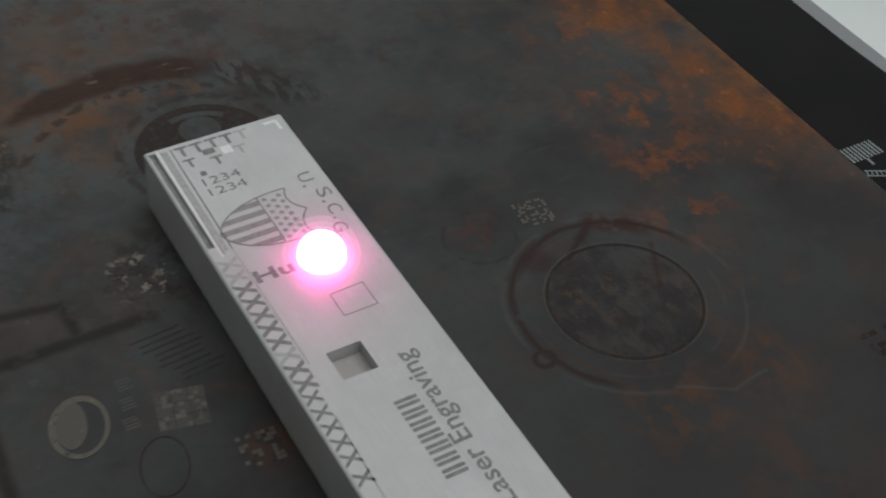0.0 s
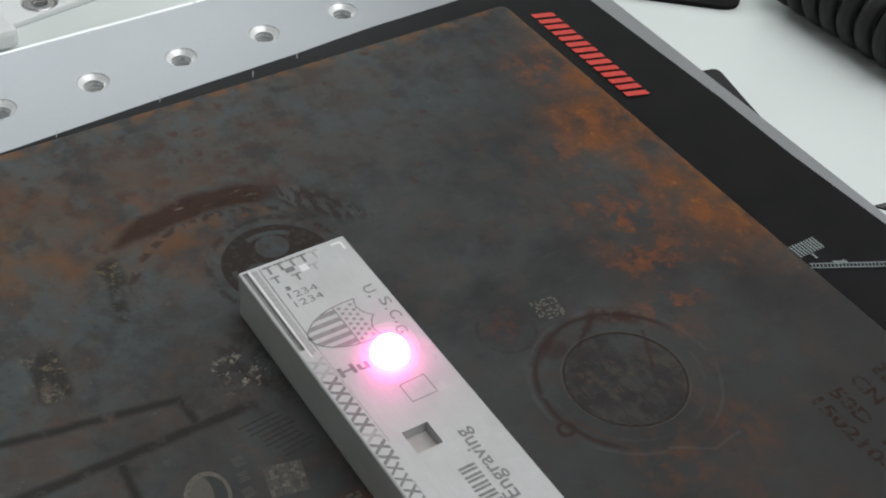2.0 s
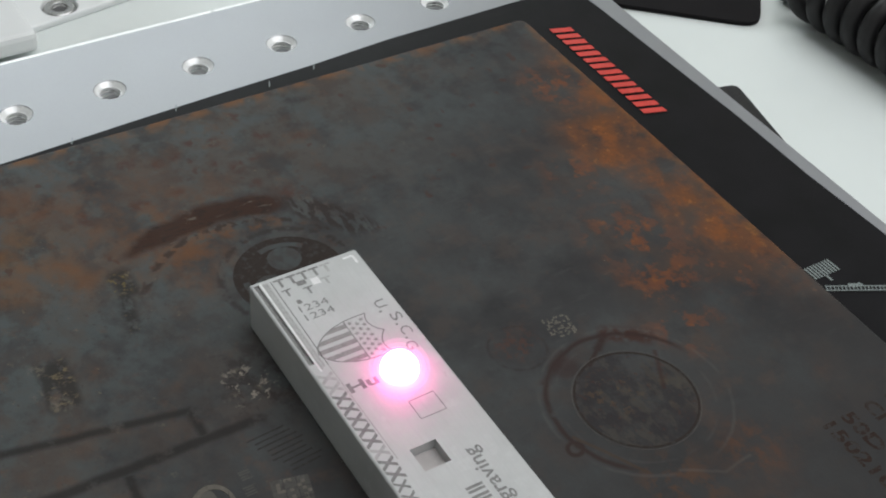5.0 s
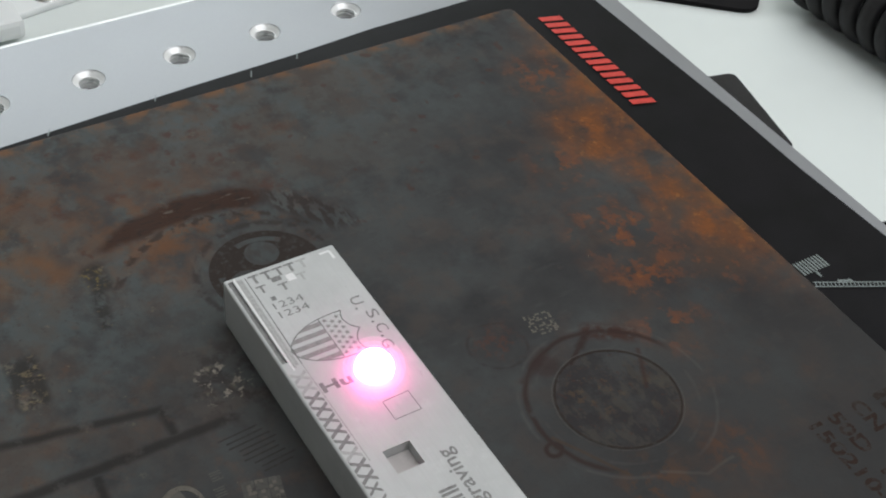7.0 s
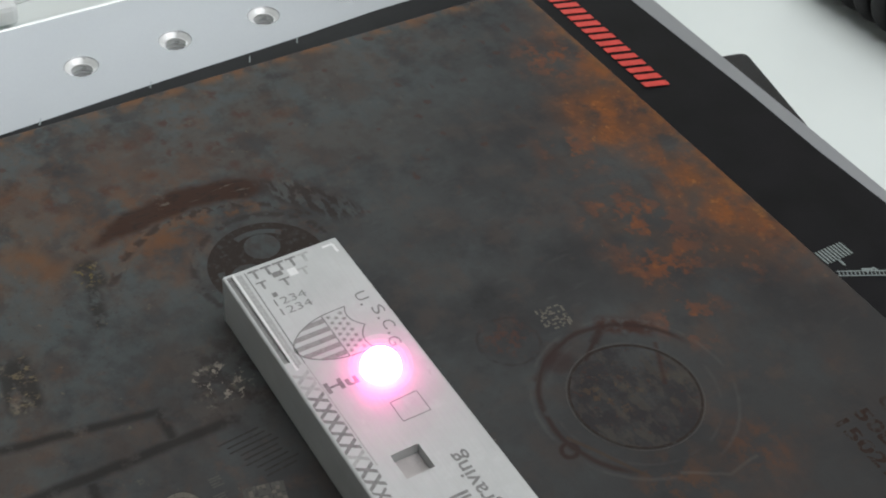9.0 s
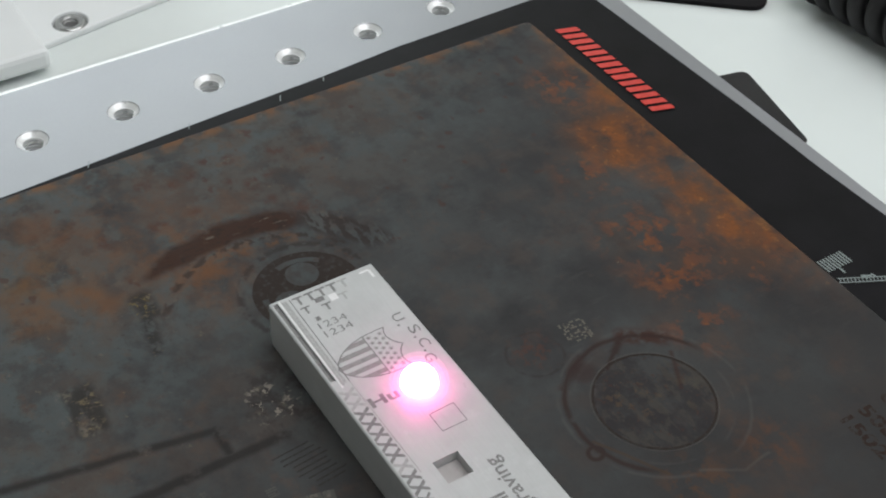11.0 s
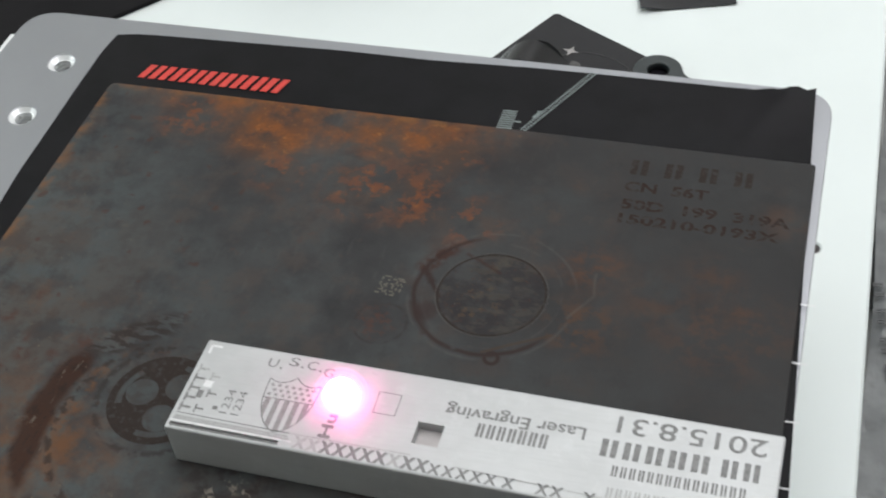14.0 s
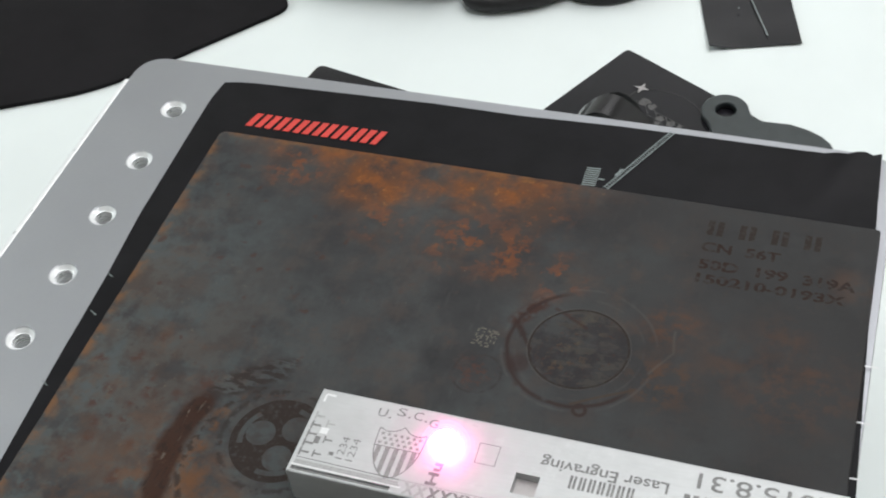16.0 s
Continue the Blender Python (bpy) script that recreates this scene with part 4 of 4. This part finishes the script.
# ---- glowing spot of the marking laser ----
spark = empty("laser_spark", "glaring pinkish-white laser plasma spot on the bar", "laser spot")


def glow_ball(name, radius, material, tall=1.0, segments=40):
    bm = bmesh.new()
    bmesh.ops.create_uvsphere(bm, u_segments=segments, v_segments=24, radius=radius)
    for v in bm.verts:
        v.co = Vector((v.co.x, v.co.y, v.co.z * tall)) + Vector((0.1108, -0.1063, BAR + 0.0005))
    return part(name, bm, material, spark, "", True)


# Core ball is as wide as the glare, larger than the spark itself.
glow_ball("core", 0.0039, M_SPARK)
# Clear glowing shells imitate the soft bloom around the core.
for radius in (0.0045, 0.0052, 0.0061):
    glow_ball("halo_shell", radius, M_HALO)

# ---- things on the table beyond the platform ----
T = TABLE
dark_sheet = tagged(sheet("black_sheet", [rounded([(-0.0655, 0.1745), (-0.290, 0.372), (-0.420, 0.200), (-0.280, 0.024), (-0.1275, 0.1025)], [0.009, 0.009, 0.009, 0.009, 0.022])], T + 0.0002, T + 0.0022, M_BLACK_SHEET, None, 0.0003), "large matt black sheet with rounded corners on the table", "sheet")
tile = tagged(sheet("black_tile", [oblong((-0.0380, 0.1380), (0.978, -0.208), 0.0475, 0.06, 0.0035)], T + 0.0002, T + 0.0012, M_BLACK_GLOSS, None, 0.0002), "small glossy black acrylic tile with rounded corners on the table", "tile")
scratched = empty("scratched_card", "glossy black metal card with pale scratches on the table", "card")
sheet("card_body", [oblong((0.0904, 0.1735), (0.875, -0.484), 0.085, 0.054, 0.0025)], T + 0.0002, T + 0.0014, M_BLACK_GLOSS, scratched, 0.0002)
S = T + 0.0015
for pts in (((0.1045, 0.1492), (0.110, 0.1496), (0.1147, 0.1488), (0.1223, 0.1457), (0.1278, 0.1408), (0.1313, 0.1345)),
            ((0.1010, 0.1480), (0.0985, 0.1450), (0.0975, 0.1420)), ((0.1013, 0.1407), (0.1065, 0.1435), (0.1085, 0.1390), (0.1105, 0.1355)),
            ((0.1105, 0.1355), (0.1140, 0.1345), (0.1182, 0.1318), (0.1232, 0.1294)), ((0.1112, 0.1269), (0.1125, 0.1310), (0.1105, 0.1355)),
            ((0.1070, 0.1335), (0.1125, 0.1322), (0.1170, 0.1264)), ((0.1150, 0.1340), (0.1160, 0.1300), (0.1190, 0.1270)), ((0.1040, 0.1420), (0.1060, 0.1380), (0.1075, 0.1345))):
    tube("scratch", [(x, y, S) for x, y in pts], 0.00016, M_PALE_CHIP, scratched, resolution=1)


def chip(centre, size, seed, material):
    """A ragged worn spot."""
    ragged = random.Random(seed)
    sheet("worn_spot", [[(centre[0] + size * ragged.uniform(0.45, 1.0) * math.cos(k * math.pi / 7), centre[1] + size * ragged.uniform(0.45, 1.0) * math.sin(k * math.pi / 7)) for k in range(14)]], T + 0.0014, S, material, scratched)


for k, (x, y, r) in enumerate(((0.1050, 0.1412, 0.0030), (0.1085, 0.1385, 0.0026), (0.1130, 0.1322, 0.0022), (0.1180, 0.1300, 0.0024), (0.1215, 0.1290, 0.0016), (0.1120, 0.1290, 0.0018))):
    chip((x, y), r, k, M_PALE_CHIP)
star = [(0.1018 + (0.0036 if k % 2 else 0.0012) * math.cos(k * math.pi / 4 + 0.55), 0.1492 + (0.0034 if k % 2 else 0.0011) * math.sin(k * math.pi / 4 + 0.55), T + 0.0016) for k in range(8)]
mesh_object("pale_chip", star, [tuple(range(8))], M_SCRATCH, scratched)

# loop of thin black film standing on the table behind the platform
path = [Vector(q) for q in ((0.097, 0.050, T + 0.0003), (0.097, 0.050, -0.055), (0.099, 0.051, -0.028), (0.104, 0.052, -0.0185), (0.111, 0.053, -0.0148), (0.118, 0.054, -0.0195), (0.126, 0.057, -0.032), (0.134, 0.062, -0.055), (0.140, 0.066, T + 0.0003))]
verts, faces = [], []
smooth_path = []
for k in range(len(path) - 1):
    p0, p1, p2, p3 = path[max(k - 1, 0)], path[k], path[k + 1], path[min(k + 2, len(path) - 1)]
    for q in range(6):
        t = q / 6
        smooth_path.append(0.5 * (2 * p1 + (p2 - p0) * t + (2 * p0 - 5 * p1 + 4 * p2 - p3) * t * t + (3 * p1 - p0 - 3 * p2 + p3) * t ** 3))
smooth_path.append(path[-1])
for c in smooth_path:
    for j in (-0.5, 0.5):
        verts.append(c + Vector((0.002, 0.010, 0.0)) * j)
for i in range(len(smooth_path) - 1):
    faces.append((2 * i, 2 * i + 1, 2 * i + 3, 2 * i + 2))
curl = thicken(mesh_object("film_loop", verts, faces, M_FILM), 0.0005)
tagged(curl, "loop of thin glossy black film standing on the table", "film strip")
# Dark sheet added behind the loop so its opening shows black.
verts, faces = [], []
for i in range(15):
    u = i / 14
    x, y = 0.094 + 0.042 * u, 0.064 + 0.003 * math.sin(math.pi * u)
    verts += [(x, y, T + 0.0003), (x, y, -0.021 - 0.055 * abs(2 * u - 0.85) ** 2.2)]
for i in range(14):
    faces.append((2 * i, 2 * i + 2, 2 * i + 3, 2 * i + 1))
thicken(mesh_object("gap_sheet", verts, faces, M_FILM, curl), 0.0005)

# lug plate
lug_loop = [(0.1377 + 0.0094 * math.cos(a), 0.1394 + 0.0094 * math.sin(a)) for a in [radians(d) for d in range(228, 8, -12)]]
lug_loop += [(0.1478, 0.1392), (0.1496, 0.1372), (0.1532, 0.1356), (0.1580, 0.1357), (0.1640, 0.1359), (0.1708, 0.1340), (0.1765, 0.1312), (0.1802, 0.1277), (0.1824, 0.1233), (0.1822, 0.112), (0.150, 0.104), (0.137, 0.112), (0.1345, 0.1262), (0.1332, 0.1300)]
lug = empty("lug_plate", "dark grey-green lacquered plate with a rounded eyelet on the table", "metal plate")
sheet("plate_body", [lug_loop, circle(0.1379, 0.1395, 0.0041, 32)], T + 0.0016, T + 0.0046, M_LUG, lug, 0.0005)

# small printed card further back
small = empty("small_black_card", "small black card with a pale line lying on the table", "card")
o, d = Vector((0.1238, 0.1800)), Vector((0.956, 0.293))
e = Vector((-d.y, d.x))
verts, faces = [], []
for j in range(13):
    for i in range(9):
        p = o + d * (0.0385 * i / 8) + e * (0.066 * j / 12)
        bend = 0.0006 * (abs(i - 4) / 4) ** 2 * (1 - j / 12) + 0.0003 * math.sin(j * 0.8) ** 2
        curl_up = 0.0020 * max(0, 1 - (i + j) / 2.2)
        verts.append((p.x, p.y, T + 0.0006 + bend + curl_up))
for j in range(12):
    for i in range(8):
        a = j * 9 + i
        faces.append((a, a + 1, a + 10, a + 9))
thicken(mesh_object("card_sheet", verts, faces, M_BLACK_GLOSS, small), 0.0004)
strip("pale_line", o + d * 0.0250 + e * 0.0055, o + d * 0.0205 + e * 0.040, 0.00025, T + 0.0020, M_GREY_PRINT, small)
strip("pale_fleck", o + d * 0.0150 + e * 0.025, o + d * 0.0158 + e * 0.0245, 0.0003, T + 0.0026, M_GREY_PRINT, small)

# coiled cord
cord = empty("coiled_cord", "black coiled rubber cable lying on the table", "cable")
pts = []
turns, n, R, r = 8, 18, 0.0128, 0.0038
for i in range(turns * n + 1):
    a = 2 * math.pi * i / n
    u = i / (turns * n)
    c = Vector((-0.066 + 0.073 * u - 0.012 * max(0, 0.12 - u) / 0.12, 0.2000 + 0.005 * u, T + R + r))
    pts.append((c.x + 0.22 * R * math.sin(a), c.y + R * math.sin(a), c.z - R * math.cos(a)))
coil = tube("coil", pts, r, M_BLACK_RUBBER, cord)
tail = [pts[-1], (0.014, 0.200, T + 0.006), (0.013, 0.190, T + 0.0045), (0.022, 0.188, T + 0.0045), (0.036, 0.193, T + 0.0045), (0.050, 0.200, T + 0.0045), (0.062, 0.216, T + 0.006), (0.052, 0.240, T + 0.008), (0.020, 0.250, T + 0.010), (-0.03, 0.262, T + 0.010), (-0.10, 0.30, T + 0.006)]
tube("cable_tail", tail, 0.0042, M_BLACK_RUBBER, cord)
tail = [pts[0], (-0.068, 0.198, T + 0.006), (-0.076, 0.206, T + 0.008), (-0.082, 0.222, T + 0.006), (-0.10, 0.25, T + 0.0045), (-0.16, 0.28, T + 0.0045)]
tube("cable_tail", tail, 0.0040, M_BLACK_RUBBER, cord)
for x, y, z in ((-0.030, 0.1955, T + 0.022), (-0.010, 0.1965, T + 0.021), (-0.0175, 0.1945, T + 0.018)):
    sheet("pale_print", [circle(0, 0, 0.0009, 12)], 0, 0.0002, M_GREY_PRINT, coil).matrix_basis = pose(x, y, z, 55, 0, 0)

# black ring with unreadable print
ring = empty("black_ring", "flat black plastic ring with pale print on its side", "ring")
ring_body = lathe("ring_body", [(0.0185, T + 0.0005), (0.0265, T + 0.0005), (0.0272, T + 0.0012), (0.0272, T + 0.0100), (0.0262, T + 0.0112), (0.0195, T + 0.0112), (0.0185, T + 0.0102), (0.0185, T + 0.0005)], (0.067, 0.2285), M_BLACK_RUBBER, ring, 56)
for i in range(9):
    a = radians(-118 + i * 6.5)
    ob = part("pale_print", box_bm(-0.0008, -0.0002, -0.0012, 0.0008, 0.0, 0.0012), M_GREY_PRINT, ring_body)
    ob.matrix_basis = pose(0.067 + 0.0273 * math.cos(a), 0.2285 + 0.0273 * math.sin(a), T + 0.0055, 0, 0, math.degrees(a) + 90)

# ---- machine column foot ----
foot = empty("column_foot", "white lacquered foot plate of the machine column with a socket screw", "machine foot")
sheet("foot_plate", [rounded([(-0.160, -0.26), (-0.2040, 0.016), (-0.36, 0.016), (-0.36, -0.26)], 0.003), circle(-0.1972, -0.0763, 0.0070, 36)], T, T + 0.003, M_WHITE_METAL, foot, 0.0006)
part("foot_block", box_bm(-0.30, -0.26, T + 0.003, -0.1705, -0.0932, T + 0.0112, 0.0022), M_WHITE_METAL, foot)
screw = lathe("socket_screw", [(0.0070, T + 0.0005), (0.0062, T + 0.0006), (0.0062, T + 0.0020), (0.0056, T + 0.0026), (0.0033, T + 0.0026), (0.0031, T + 0.0022), (0.0030, T + 0.0006), (0.0001, T + 0.0005)], (-0.1972, -0.0763), M_CHROME, foot, 36)
hexagon = [(-0.1972 + 0.0031 * math.cos(math.pi * k / 3), -0.0763 + 0.0031 * math.sin(math.pi * k / 3)) for k in range(6)]
sheet("screw_recess", [hexagon], T + 0.0006, T + 0.0010, M_DARK_METAL, screw)
part("column_post", box_bm(-0.52, -0.26, T, -0.37, 0.05, 0.11, 0.004), M_WHITE_METAL, foot, "white lacquered machine column")

# ---- side bench and plastic bag ----
bench = empty("side_bench", "low dark side bench beside the white table", "bench")
part("bench_top", box_bm(0.231, -0.8, T - 0.06, 0.75, 0.8, T - 0.03, 0.002), M_DARK_METAL, bench)
for x in (0.27, 0.72):
    for y in (-0.75, 0.75):
        part("leg", box_bm(x - 0.02, y - 0.02, FLOOR, x + 0.02, y + 0.02, T - 0.06, 0.002), M_DARK_METAL, bench)


def bag_material():
    s = Surface("crumpled_clear_plastic", (0.15, 0.155, 0.157), 0.16, 0.0)
    s.mix(s.noise(24, 5).step(0.4, 0.7), (0.22, 0.225, 0.227))
    s.mix(s.noise(9, 5, seed=4).step(0.55, 0.75) * 0.6, (0.10, 0.105, 0.105))
    s.bump(s.noise(16, 4, 0.5, (1.4, 0.6, 1), 9), 1.6)
    return s.done()


bag = empty("plastic_bag", "crumpled clear plastic bag with dark unreadable print", "bag")
verts, faces = [], []
NX, NY = 60, 120
bag_z = {}
for j in range(NY + 1):
    for i in range(NX + 1):
        y = -0.30 + 0.60 * j / NY
        x = 0.2300 - 0.0113 * max(0.0, y + 0.15) / 0.45 + 0.20 * i / NX
        q = Vector((x * 22, y * 10, 0.3))
        fold = abs(noise.noise(q * 0.7)) * 0.014 + abs(noise.noise(q * 1.9)) * 0.004 + noise.noise(q * 6) * 0.0004
        z = T - 0.029 + 0.004 + fold
        verts.append((x + noise.noise(q * 1.3) * 0.003 * (i == 0), y, z))
for j in range(NY):
    for i in range(NX):
        a = j * (NX + 1) + i
        faces.append((a, a + 1, a + NX + 2, a + NX + 1))
mesh_object("bag_film", verts, faces, bag_material(), bag, True)
pick = random.Random(4)
for (xa, ya), (xb, yb) in (((0.2262, 0.068), (0.2408, -0.012)), ((0.2285, 0.112), (0.2545, -0.030)), ((0.2600, 0.060), (0.2760, -0.060))):
    go = Vector((xb - xa, yb - ya))
    reach, go = go.length, go.normalized()
    turn = math.degrees(math.atan2(go.y, go.x))
    done = 0.0
    while done < reach:
        p = Vector((xa, ya)) + go * done
        i, j = max(0, round((p.x - 0.2265) / 0.20 * NX)), round((p.y + 0.30) / 0.60 * NY)
        z = max(verts[j * (NX + 1) + i][2], verts[j * (NX + 1) + i + 1][2]) + 0.0012
        for k in range(pick.choice((2, 3))):
            ob = part("unreadable_print", box_bm(0.0011 * k, -0.0019, 0, 0.0011 * k + 0.0007, 0.0019 - 0.0007 * pick.random(), 0.0002), M_BAG_PRINT, bag)
            ob.matrix_basis = pose(p.x, p.y, z, 0, 0, turn)
        done += 0.0042 if pick.random() < 0.85 else 0.0075
